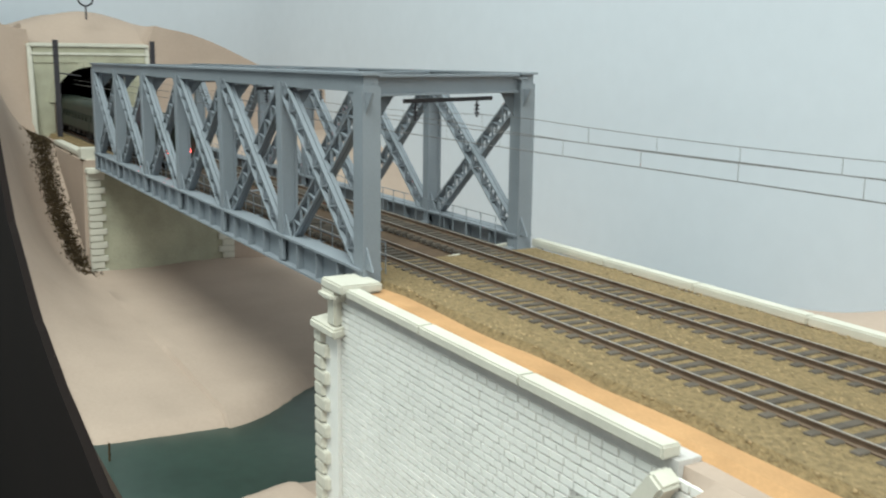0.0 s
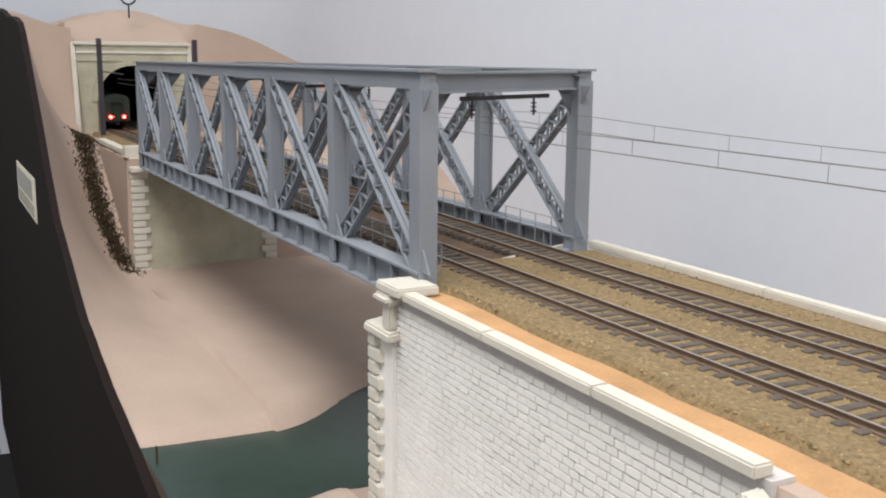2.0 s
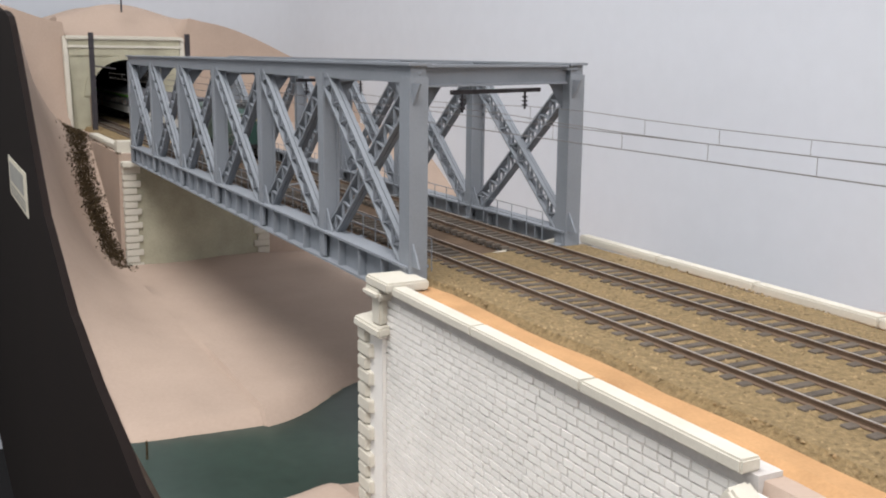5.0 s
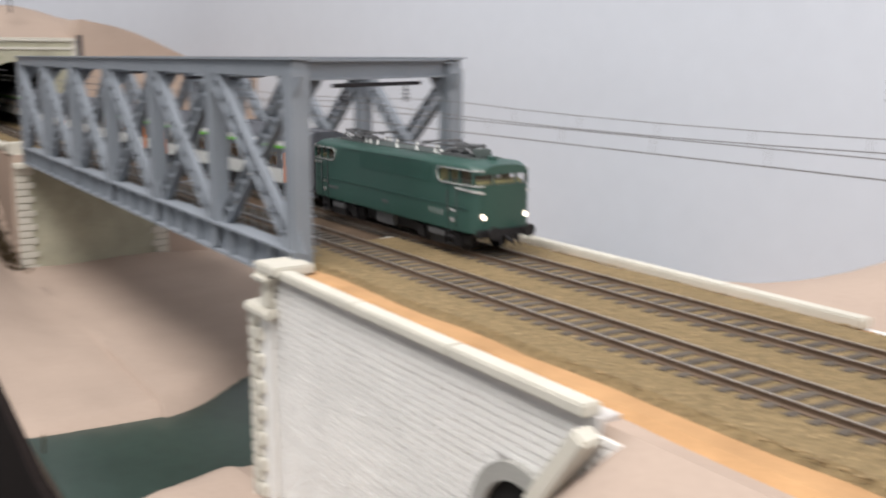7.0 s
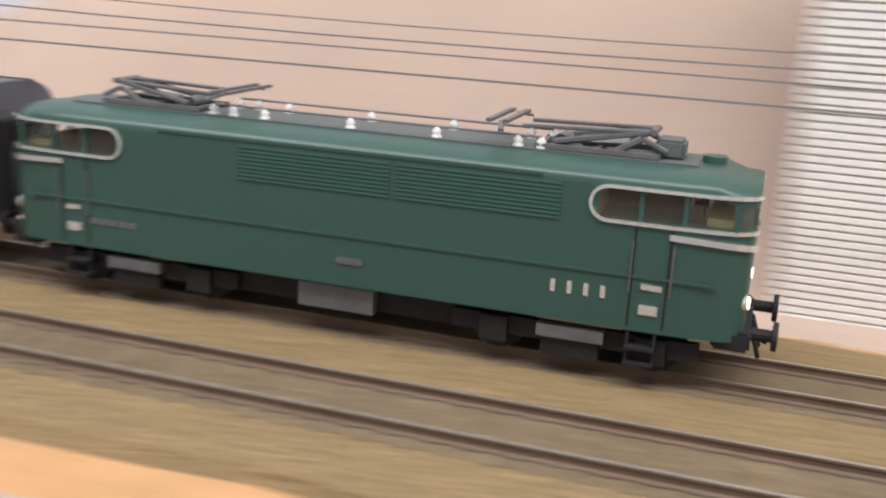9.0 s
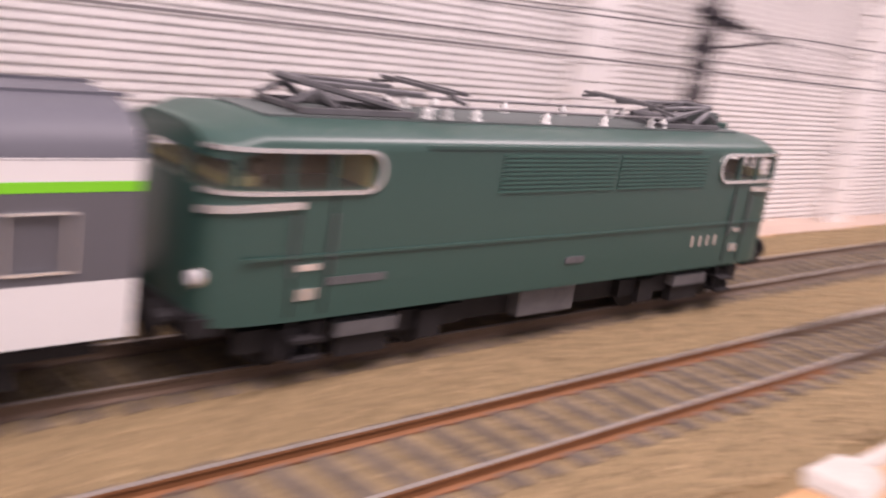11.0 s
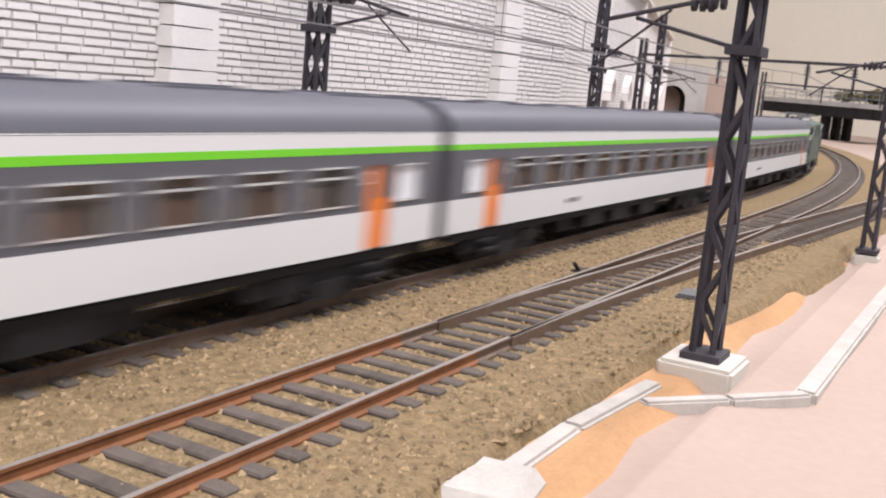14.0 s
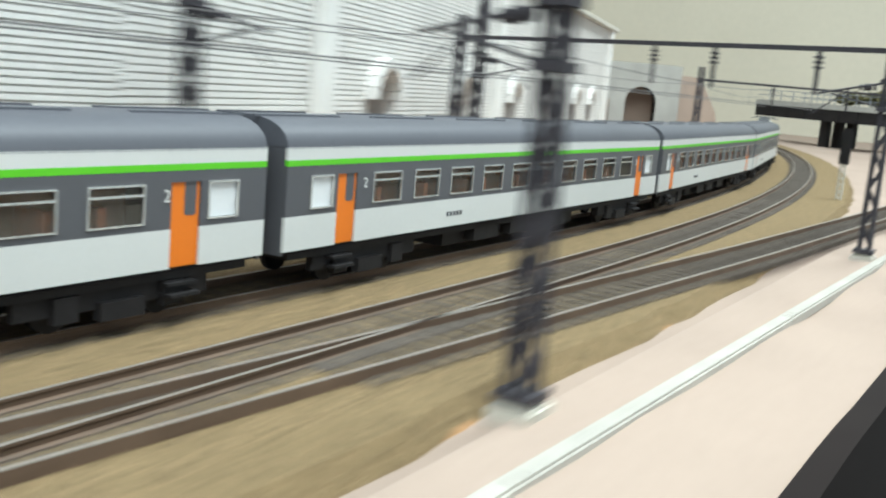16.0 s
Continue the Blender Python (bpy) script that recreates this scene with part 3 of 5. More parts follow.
def build_pier():
    root = tagged(thing("pier_wall", "white-washed brick bridge abutment with cream quoins", "abutment"), kind="structure")
    cx, cz, cr = 0.224, -0.055, 0.022
    bm = bmesh.new()
    box(bm, 0.036, 0.256, -0.051, -0.043, -0.16, -0.006)
    v = box(bm, 0.036, 0.046, -0.043, 0.09, -0.16, -0.006)
    for q in v:
        q.co.x += SKEW * (q.co.y + 0.043)
    part("wall_core", bm, M_JOINT, root)

    def keep(u, z):
        x = 0.034 + u
        return not ((x - cx) ** 2 + (z - cz) ** 2 < (cr + 0.003) ** 2 or (abs(x - cx) < cr and z < cz)) and z > lerp_table(PIER_FOOT, x) - 0.004
    brick_wall(root, (0.034, -0.0512, -0.16), (1, 0, 0), 0.24, (-0.16, -0.008), 0.0066, 0.0030, (0.12, 0.24, 0.11, 0.16), keep=keep, seed=5)
    # bridge seat step at the corner
    bm = bmesh.new()
    box(bm, 0.018, 0.037, -0.054, 0.09, -0.16, -0.026)
    for q in bm.verts:
        q.co.x += SKEW * (q.co.y + 0.05) * PIER_SKEW
    part("bridge_seat", bm, M_BRICK, root)
    bm = bmesh.new()
    box(bm, 0.013, 0.041, -0.0585, 0.09, -0.026, -0.0215)
    bevelled(bm, 0.001)
    for q in bm.verts:
        q.co.x += SKEW * (q.co.y + 0.05) * PIER_SKEW
    part("seat_coping", bm, M_COPING, root, "cream bridge seat slab")
    bm = bmesh.new()
    box(bm, 0.029, 0.038, -0.056, 0.088, -0.0215, -0.007)
    bevelled(bm, 0.001)
    for q in bm.verts:
        q.co.x += SKEW * (q.co.y + 0.05) * PIER_SKEW
    part("seat_block", bm, M_COPING, root)
    bm = bmesh.new()
    box(bm, 0.026, 0.043, -0.0585, -0.040, -0.010, -0.0050)
    bevelled(bm, 0.0018)
    part("corner_block", bm, M_COPING, root)
    bm = bmesh.new()
    box(bm, 0.027, 0.050, -0.057, -0.037, -0.0050, -0.0006)
    bevelled(bm, 0.0008)
    part("corner_cap", bm, M_COPING, root)
    bm = bmesh.new()
    box(bm, 0.028, 0.0305, -0.037, 0.088, -0.008, -0.0034)
    for q in bm.verts:
        q.co.x += SKEW * (q.co.y + 0.05) * PIER_SKEW
    part("end_kerb", bm, M_COPING, root)
    z, k = -0.026, 0
    while z > -0.13:
        bm = bmesh.new()
        w = 0.0125 if k % 2 else 0.008
        box(bm, 0.0165, 0.0175 + w, -0.0565, -0.045, z - 0.0062, z - 0.0003)
        bevelled(bm, 0.0006)
        part("quoin", bm, M_COPING, root)
        z -= 0.0064
        k += 1
    # culvert arch ring, and a black plate painting the shade in its mouth
    bm = bmesh.new()
    n = 14
    for i in range(n):
        a, b = math.pi * i / n, math.pi * (i + 0.93) / n
        pts = [(cx + r * math.cos(t), cz + r * math.sin(t)) for r, t in ((cr - 0.003, a), (cr + 0.003, a), (cr + 0.003, b), (cr - 0.003, b))]
        prism(bm, pts, -0.0545, -0.049)
    part("arch_ring", bm, M_CONCRETE, root)
    bm = bmesh.new()
    pts = [(cx + (cr - 0.003) * math.cos(math.pi * i / 16), cz + (cr - 0.003) * math.sin(math.pi * i / 16)) for i in range(17)]
    pts = pts + [(cx - cr + 0.003, -0.13), (cx + cr - 0.003, -0.13)]
    prism(bm, pts, -0.0522, -0.0515)
    part("culvert_mouth", bm, M_BLACK, root)
    coping("wing_coping", [(0.257, -0.0555, -0.009), (0.238, -0.058, -0.036), (0.214, -0.062, -0.078)], 0.0085, 0.006, M_COPING, "", root, step=0.03)
    coping("parapet_coping", [(0.050, -0.0515, -0.0040), (0.254, -0.0515, -0.0040)], 0.0068, 0.0038, M_COPING, "", root)
    # far side parapet
    coping("parapet_coping", [(-0.012, 0.086, -0.002), (0.24, 0.089, -0.003)], 0.006, 0.004, M_COPING, "", root)
    bm = bmesh.new()
    box(bm, 0.031, 0.28, 0.086, 0.094, -0.14, -0.006)
    part("back_wall", bm, M_BRICK, root)


build_pier()


def build_abutment():
    PIER_SKEW = 0.0
    root = tagged(thing("abutment", "pale stone abutment under the bridge's far end, with quoins", "abutment"), kind="structure")
    bm = bmesh.new()
    box(bm, -0.64, -0.616, -0.044, 0.1, -0.15, -0.02)
    part("wall_core", bm, M_GREENWALL, root)
    bm = bmesh.new()
    box(bm, -0.645, -0.606, -0.048, 0.104, -0.02, -0.0145)
    bevelled(bm, 0.001)
    for q in bm.verts:
        q.co.x += SKEW * (q.co.y + 0.05) * PIER_SKEW
    part("seat_coping", bm, M_COPING, root)
    bm = bmesh.new()
    box(bm, -0.65, -0.63, -0.044, 0.1, -0.0145, -0.007)
    part("ballast_wall", bm, M_COPING, root)
    bm = bmesh.new()
    box(bm, -0.653, -0.634, -0.048, -0.030, -0.0145, 0.004)
    bevelled(bm, 0.0012)
    part("corner_block", bm, M_COPING, root)
    for y0, y1, kk in ((-0.047, -0.030, 0), (0.086, 0.103, 1)):
        for k in range(16):
            z = -0.02 - k * 0.007
            e = 0.004 if k % 2 else 0
            bm = bmesh.new()
            box(bm, -0.626, -0.6135, y0 + (e if kk else 0), y1 - (0 if kk else e), z - 0.0067, z - 0.0003)
            bevelled(bm, 0.0006)
            part("quoin", bm, M_COPING, root)
    # wing wall towards the tunnel
    bm = bmesh.new()
    prism(bm, [(-0.82, -0.006), (-0.64, -0.006), (-0.618, -0.14), (-0.65, -0.14)], -0.046, -0.038)
    part("wing_wall", bm, M_COPING, root)
    coping("wing_coping", [(-0.82, -0.0425, -0.003), (-0.648, -0.0425, -0.003)], 0.01, 0.005, M_COPING, "", root)
    # narrow strip of dry shrub climbing beside the wing wall
    rnd = random.Random(8)
    verts, faces = [], []
    path = [(-0.87, -0.056), (-0.80, -0.062), (-0.72, -0.066), (-0.655, -0.066), (-0.60, -0.054)]
    for i in range(5000):
        t = rnd.random() * (len(path) - 1)
        k = int(t)
        a, b = Vector(path[k]), Vector(path[min(k + 1, len(path) - 1)])
        p = a.lerp(b, t - k)
        x, y = p.x + rnd.gauss(0, 0.008), p.y - 0.003 + rnd.gauss(0, 0.0062)
        z = ground_z(x, y)
        for _ in range(2):
            o = len(verts)
            d = Vector((rnd.gauss(0, 1), rnd.gauss(0, 1), rnd.uniform(0.4, 1.6))).normalized() * rnd.uniform(0.002, 0.005)
            e = Vector((rnd.gauss(0, 1), rnd.gauss(0, 1), 0)).normalized() * 0.0009
            verts += [(x - e.x, y - e.y, z), (x + e.x, y + e.y, z), (x + d.x, y + d.y, z + d.z)]
            faces.append((o, o + 1, o + 2))
    tagged(raw("shrub_strip", verts, faces, M_SHRUB), "strip of dry brown shrub on the plaster slope", "shrubs", kind="stuff")


build_abutment()


# ---- tunnel ----
def arch_outline(cy, half, base, spring, n=20):
    pts = [(cy + half, base), (cy + half, spring)]
    pts += [(cy + half * math.cos(math.pi * i / n), spring + half * math.sin(math.pi * i / n)) for i in range(1, n)]
    return pts + [(cy - half, spring), (cy - half, base)]


def arched_plate(bm, cy, half, base, spring, y0, y1, z0, z1, t):
    """A plate in the y-z plane, t thick along x, with an arched opening through it."""
    inner = arch_outline(cy, half, base, spring)
    outer = []
    for y, z in inner:
        dy, dz = y - cy, z - spring
        if z <= spring:
            outer.append((y0 if y < cy else y1, z))
        else:
            k = min(abs((y1 - cy) / dy) if abs(dy) > 1e-6 else 9, abs((z1 - spring) / dz) if dz > 1e-6 else 9)
            outer.append((cy + dy * k, spring + dz * k))
    fr = [[bm.verts.new((x, y, z)) for y, z in ring] for ring, x in ((inner, 0), (outer, 0), (inner, -t), (outer, -t))]
    n = len(inner)
    for i in range(n - 1):
        bm.faces.new((fr[0][i], fr[0][i + 1], fr[1][i + 1], fr[1][i]))
        bm.faces.new((fr[2][i + 1], fr[2][i], fr[3][i], fr[3][i + 1]))
        bm.faces.new((fr[0][i + 1], fr[0][i], fr[2][i], fr[2][i + 1]))
        bm.faces.new((fr[1][i], fr[1][i + 1], fr[3][i + 1], fr[3][i]))
    return fr


def build_tunnel():
    root = tagged(thing("tunnel_portal", "mossy cream stone tunnel portal with a dark arched mouth", "tunnel portal", m=pose(-0.966, 0, 0)), kind="structure")
    bm = bmesh.new()
    arched_plate(bm, 0.0237, 0.047, -0.008, 0.036, -0.046, 0.094, -0.008, 0.108, 0.012)
    # corners above the arch's diagonal
    part("face_wall", bm, M_GREENWALL, root)
    bm = bmesh.new()
    box(bm, -0.011, 0.0015, -0.0465, 0.0945, 0.088, 0.108)
    part("head_band", bm, M_GREENWALL, root)
    bm = bmesh.new()
    box(bm, -0.013, 0.004, -0.05, 0.098, 0.108, 0.113)
    bevelled(bm, 0.001)
    part("cornice", bm, M_COPING, root)
    bm = bmesh.new()
    box(bm, -0.012, 0.003, -0.049, 0.097, 0.098, 0.101)
    part("string_course", bm, M_COPING, root)
    bm = bmesh.new()
    n = 18
    for i in range(n):
        a, b = math.pi * i / n, math.pi * (i + 0.94) / n
        ring = [(0.0237 + r * math.cos(t), 0.036 + r * math.sin(t)) for r, t in ((0.0465, a), (0.0535, a), (0.0535, b), (0.0465, b))]
        f = [bm.verts.new((0.002, y, z)) for y, z in ring]
        g = [bm.verts.new((-0.003, y, z)) for y, z in ring]
        bm.faces.new(f)
        for k in range(4):
            bm.faces.new((f[k], f[(k + 1) % 4], g[(k + 1) % 4], g[k]))
    part("arch_ring", bm, M_GREENWALL, root)
    for y in (-0.05, 0.098):
        bm = bmesh.new()
        beam(bm, (0.012, y, -0.006), (-0.004, y, 0.112), 0.008, 0.006, up=(0, 1, 0))
        bevelled(bm, 0.001)
        part("side_pillar", bm, M_COPING, root)
    # Black lining: the dark inside the tunnel is put into its colour.
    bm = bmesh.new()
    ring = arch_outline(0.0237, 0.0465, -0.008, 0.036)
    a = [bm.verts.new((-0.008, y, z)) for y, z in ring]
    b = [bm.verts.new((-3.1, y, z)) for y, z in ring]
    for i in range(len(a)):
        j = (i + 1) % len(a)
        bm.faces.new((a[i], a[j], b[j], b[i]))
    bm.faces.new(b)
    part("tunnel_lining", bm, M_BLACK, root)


build_tunnel()
# wire lifting ring on the hill top
bm = bmesh.new()
t0 = []
for i in range(24):
    a, b = 2 * math.pi * i / 24, 2 * math.pi * (i + 1) / 24
    rod(bm, (-1.0, 0.028 + 0.0095 * math.cos(a), 0.172 + 0.0095 * math.sin(a)), (-1.0, 0.028 + 0.0095 * math.cos(b), 0.172 + 0.0095 * math.sin(b)), 0.0013, 6)
rod(bm, (-1.0, 0.028, 0.145), (-1.0, 0.028, 0.163), 0.0012, 6)
tagged(part("lifting_ring", bm, M_MAST), "dark metal ring screwed into the hill top", "ring")


# ---- retaining wall ----
WY = 0.104


def build_retaining_wall():
    root = tagged(thing("wall_retaining", "tall white-washed brick retaining wall with pilasters", "wall"), kind="structure")
    x0, x1, h = 0.62, 1.405, 0.135
    bm = bmesh.new()
    box(bm, x0, x1, WY - 0.0001, WY + 0.012, -0.0075, h)
    part("wall_core", bm, M_JOINT, root)
    brick_wall(root, (x0, WY, -0.0075), (1, 0, 0), x1 - x0, (-0.0075, h), 0.0072, 0.0021, (0.44, 0.62, 0.050, 0.072), seed=9, depth=0.0007)
    for x in (0.752, 0.946, 1.140, 1.334):
        bm = bmesh.new()
        for k in range(25):
            e = 0.0005 * (k % 2)
            box(bm, x - 0.0085 - e, x + 0.0085 + e, WY - 0.0055, WY + 0.002, -0.0075 + k * 0.0055, -0.0079 + (k + 1) * 0.0055)
        part("pilaster", bm, M_BRICK, root)
    coping("wall_coping", [(x0, WY + 0.003, h + 0.002), (x1, WY + 0.003, h + 0.002)], 0.02, 0.005, M_COPING, "", root)


build_retaining_wall()


def build_turned_wall():
    """The wall beyond the last pilaster, which turns away from the tracks and holds blind arches."""
    root = tagged(thing("wall_arcade", "white brick wall with blind arches, turning away from the tracks", "wall", m=pose(1.405, WY, 0, 0, 0, 14.0)), kind="structure")
    length, h = 1.02, 0.135
    bm = bmesh.new()
    box(bm, 0, length, 0.0205, 0.03, -0.0075, h)
    arches = (0.217, 0.36, 0.50, 0.64, 0.78, 0.88)
    u = 0.0
    for a in arches:
        box(bm, u, a - 0.0165, -0.0001, 0.02, -0.0075, h)
        arc = [(a + 0.0165 * math.cos(math.pi * i / 12), 0.046 + 0.0165 * math.sin(math.pi * i / 12)) for i in range(13)]
        for (xa, za), (xb, zb) in zip(arc, arc[1:]):
            prism(bm, [(xb, zb), (xa, za), (xa, h), (xb, h)], -0.0001, 0.02)
        u = a + 0.0165
    box(bm, u, length, -0.0001, 0.02, -0.0075, h)
    part("wall_core", bm, M_JOINT, root)

    def keep(u, z):
        return all(not ((u - a) ** 2 + (z - 0.046) ** 2 < 0.019 ** 2 or (abs(u - a) < 0.019 and z < 0.046)) for a in arches)
    brick_wall(root, (0, 0, -0.0075), (1, 0, 0), length, (-0.0075, h), 0.0085, 0.0024, (9, 9, 9, 9), keep=keep, seed=19, depth=0.0006)
    for a in arches:
        bm = bmesh.new()
        for i in range(11):
            t, q = math.pi * i / 11, math.pi * (i + 0.93) / 11
            prism(bm, [(a + r * math.cos(w), 0.046 + r * math.sin(w)) for r, w in ((0.016, t), (0.021, t), (0.021, q), (0.016, q))], -0.006, 0.001)
        part("blind_arch_ring", bm, M_BRICK, root)
        bm = bmesh.new()
        pts = [(a + 0.0165 * math.cos(math.pi * i / 12), 0.046 + 0.0165 * math.sin(math.pi * i / 12)) for i in range(13)] + [(a - 0.0165, -0.006), (a + 0.0165, -0.006)]
        prism(bm, pts, 0.0185, 0.0202)
        part("blind_arch", bm, M_CONCRETE, root)
    for x in (0.14, 0.44, 0.98):
        bm = bmesh.new()
        box(bm, x - 0.008, x + 0.008, -0.0055, 0.001, -0.0075, h + 0.002)
        part("pilaster", bm, M_BRICK, root)
    coping("wall_coping", [(0, 0.003, h + 0.002), (length, 0.003, h + 0.002)], 0.02, 0.005, M_COPING, "", root)


build_turned_wall()


def build_far_portal():
    """Second tunnel mouth at the end of the retaining wall, turned towards the tracks."""
    root = tagged(thing("tunnel_portal", "grey concrete portal with a black arched mouth beside the brick wall", "tunnel portal", m=pose(2.80, 0.455, 0, 0, 0, -155)), kind="structure")
    bm = bmesh.new()
    arched_plate(bm, 0.0, 0.025, -0.008, 0.052, -0.050, 0.062, -0.008, 0.115, 0.015)
    part("face_wall", bm, M_CONCRETE, root)
    # This lining is black too, its colour standing for the tunnel's shade.
    bm = bmesh.new()
    ring = arch_outline(0, 0.0248, -0.008, 0.052)
    a = [bm.verts.new((-0.004, y, z)) for y, z in ring]
    b = [bm.verts.new((-0.12, y, z)) for y, z in ring]
    for i in range(len(a)):
        j = (i + 1) % len(a)
        bm.faces.new((a[i], a[j], b[j], b[i]))
    bm.faces.new(b)
    part("tunnel_lining", bm, M_BLACK, root)


build_far_portal()


# ---- overhead line ----
def lattice_mast(name, x, y, h, base, arm, label, w=0.0056, top=0.0036, turn=0.0, foot=1.0):
    root = thing(name, label, "mast", "overhead line masts", m=pose(x, y, base, 0, 0, turn))
    bm = bmesh.new()
    box(bm, -0.0088 * foot, 0.0088 * foot, -0.008 * foot, 0.008 * foot, -0.006, 0.0025 * foot)
    bevelled(bm, 0.0008)
    part("concrete_foot", bm, M_COPING, root, "cream concrete foot block")
    bm = bmesh.new()
    box(bm, -0.005, 0.005, -0.0042, 0.0042, 0.0025, 0.004)
    part("base_plate", bm, M_MAST, root)
    for sx in (-1, 1):
        for sy in (-1, 1):
            bm = bmesh.new()
            beam(bm, (sx * w / 2, sy * w / 2.6, 0.0025), (sx * top / 2, sy * top / 2.2, h), 0.0011, 0.0011)
            part("leg", bm, M_MAST, root)
    bm = bmesh.new()
    n = max(8, int(h / 0.0085))
    for i in range(n):
        za, zb = 0.006 + (h - 0.008) * i / n, 0.006 + (h - 0.008) * (i + 1) / n
        for sy in (-1, 1):
            wa, wb = w + (top - w) * za / h, w + (top - w) * zb / h
            k = 1 if i % 2 else -1
            beam(bm, (k * wa / 2, sy * wa / 2.4, za), (-k * wb / 2, sy * wb / 2.4, zb), 0.0011, 0.0006, up=(0, 1, 0))
        for sx in (-1, 1):
            wa, wb = w + (top - w) * za / h, w + (top - w) * zb / h
            k = 1 if i % 2 else -1
            beam(bm, (sx * wa / 2, k * wa / 2.4, za), (sx * wb / 2, -k * wb / 2.4, zb), 0.0011, 0.0006, up=(1, 0, 0))
    part("lacing", bm, M_MAST, root)["kind"] = "stuff"
    for z in (0.066, 0.078):
        bm = bmesh.new()
        box(bm, -0.0038, 0.0038, -0.0036, 0.0036, z, z + 0.0020)
        part("clamp_plate", bm, M_MAST, root)
    if arm:
        bm = bmesh.new()
        rod(bm, (0, 0, 0.079), (0, arm, 0.072), 0.0005, 6)
        rod(bm, (0, 0, 0.067), (0, arm * 0.8, 0.0725), 0.00045, 6)
        rod(bm, (0, arm * 0.55, 0.0745), (0, arm * 1.05, 0.0625), 0.0003, 6)
        part("cantilever", bm, M_MAST, root)
        for k in (0.18, 0.26):
            bm = bmesh.new()
            for j in range(3):
                y = arm * k + j * 0.0018 * (1 if arm > 0 else -1)
                rod(bm, (0, y, 0.0777 - k * 0.007), (0, y + 0.0009, 0.0777 - k * 0.007), 0.0015, 10)
            part("insulator", bm, M_MAST, root, "dark ribbed insulator")
    return root


BACK_LABEL = "dark steel lattice mast with cantilever beside the far track"
for x, y in ((0.80, 0.087), (1.178, 0.087), (1.42, 0.091), (1.693, 0.145)):
    lattice_mast("lattice_mast", x, y, 0.118, -0.005, -0.03, BACK_LABEL)
FRONT_LABEL = "dark lattice mast on a cream foot beside the near track"
for x, y in ((1.147, -0.0425), (1.372, -0.0505), (1.686, -0.067)):
    lattice_mast("lattice_mast", x, y, 0.118, -0.005, 0.03, FRONT_LABEL, foot=1.0 if x < 1.2 else 0.62)


def build_h_mast():
    """Solid mast beside the hill with a long double cantilever over both tracks."""
    root = thing("cantilever_mast", "tall grey steel mast with a cross arm over both tracks", "mast", m=pose(0.302, 0.100, -0.005))
    bm = bmesh.new()
    box(bm, -0.0025, 0.0025, -0.0005, 0.0005, 0.004, 0.15)
    for k in (-1, 1):
        box(bm, -0.0028, 0.0028, k * 0.0025 - 0.0005, k * 0.0025 + 0.0005, 0.004, 0.15)
    part("pole", bm, M_MAST, root)
    bm = bmesh.new()
    box(bm, -0.012, 0.012, -0.01, 0.01, -0.006, 0.004)
    bevelled(bm, 0.001)
    part("concrete_foot", bm, M_COPING, root, "cream concrete foot")
    bm = bmesh.new()
    beam(bm, (0, 0, 0.0925), (0, -0.100, 0.0925), 0.0018, 0.0022)
    part("cross_arm", bm, M_MAST, root)
    bm = bmesh.new()
    beam(bm, (0, -0.0545, 0.093), (0, -0.0545, 0.066), 0.0022, 0.0022)
    part("drop_tube", bm, M_MAST, root)
    bm = bmesh.new()
    rod(bm, (0, -0.0545, 0.067), (0, -0.085, 0.063), 0.0006, 6)
    rod(bm, (0, 0, 0.069), (0, -0.035, 0.064), 0.0006, 6)
    part("steady_arm", bm, M_MAST, root)
    for y in (-0.048, -0.098, -0.03):
        bm = bmesh.new()
        for j in range(3):
            rod(bm, (0, y, 0.090 - j * 0.0022), (0, y, 0.0892 - j * 0.0022), 0.0024, 10)
        part("insulator", bm, M_MAST, root)


build_h_mast()


def sweep(bm, pts, r):
    rings = [[bm.verts.new(p + Vector((0, dy * r, dz * r))) for dy, dz in ((-1, -1), (1, -1), (1, 1), (-1, 1))] for p in pts]
    for a, b in zip(rings, rings[1:]):
        for k in range(4):
            bm.faces.new((a[k], a[(k + 1) % 4], b[(k + 1) % 4], b[k]))
    bm.faces.new(rings[0][::-1])
    bm.faces.new(rings[-1])


def build_wires():
    for y0 in (0.0, D):
        root = thing("overhead_line", "thin grey contact and carrying wire with droppers", "overhead wire", "overhead lines")
        bm, bm2 = bmesh.new(), bmesh.new()
        pts = []
        s = -0.95
        while s < 2.3:
            p, a = along(s, y0)
            k = ((s + 0.7) % 0.36) / 0.36
            sag = 0.0035 * (2 * k - 1) ** 2
            pts.append((Vector((p.x, p.y, 0.0605)), Vector((p.x, p.y, 0.0660 + sag))))
            s += 0.045
        sweep(bm, [a for a, b in pts], 0.00019)
        sweep(bm2, [b for a, b in pts], 0.00015)
        part("contact_wire", bm, M_WIRE, root)
        part("carrying_wire", bm2, M_WIRE, root)
        for a, b in pts:
            bm = bmesh.new()
            beam(bm, a, b, 0.00013, 0.00013, up=(1, 0, 0))
            part("dropper", bm, M_WIRE, root)


build_wires()


# ---- trains ----
def body_section(wb, h0, h1, wr, n=6):
    """Half outline (y, z) of a vehicle body: straight side, then a curved roof."""
    pts = [(-wb, h0), (-wb, h1)]
    for i in range(1, n + 1):
        a = math.pi / 2 * i / n
        pts.append((-wb * math.cos(a) ** 0.7, h1 + wr * math.sin(a)))
    return pts


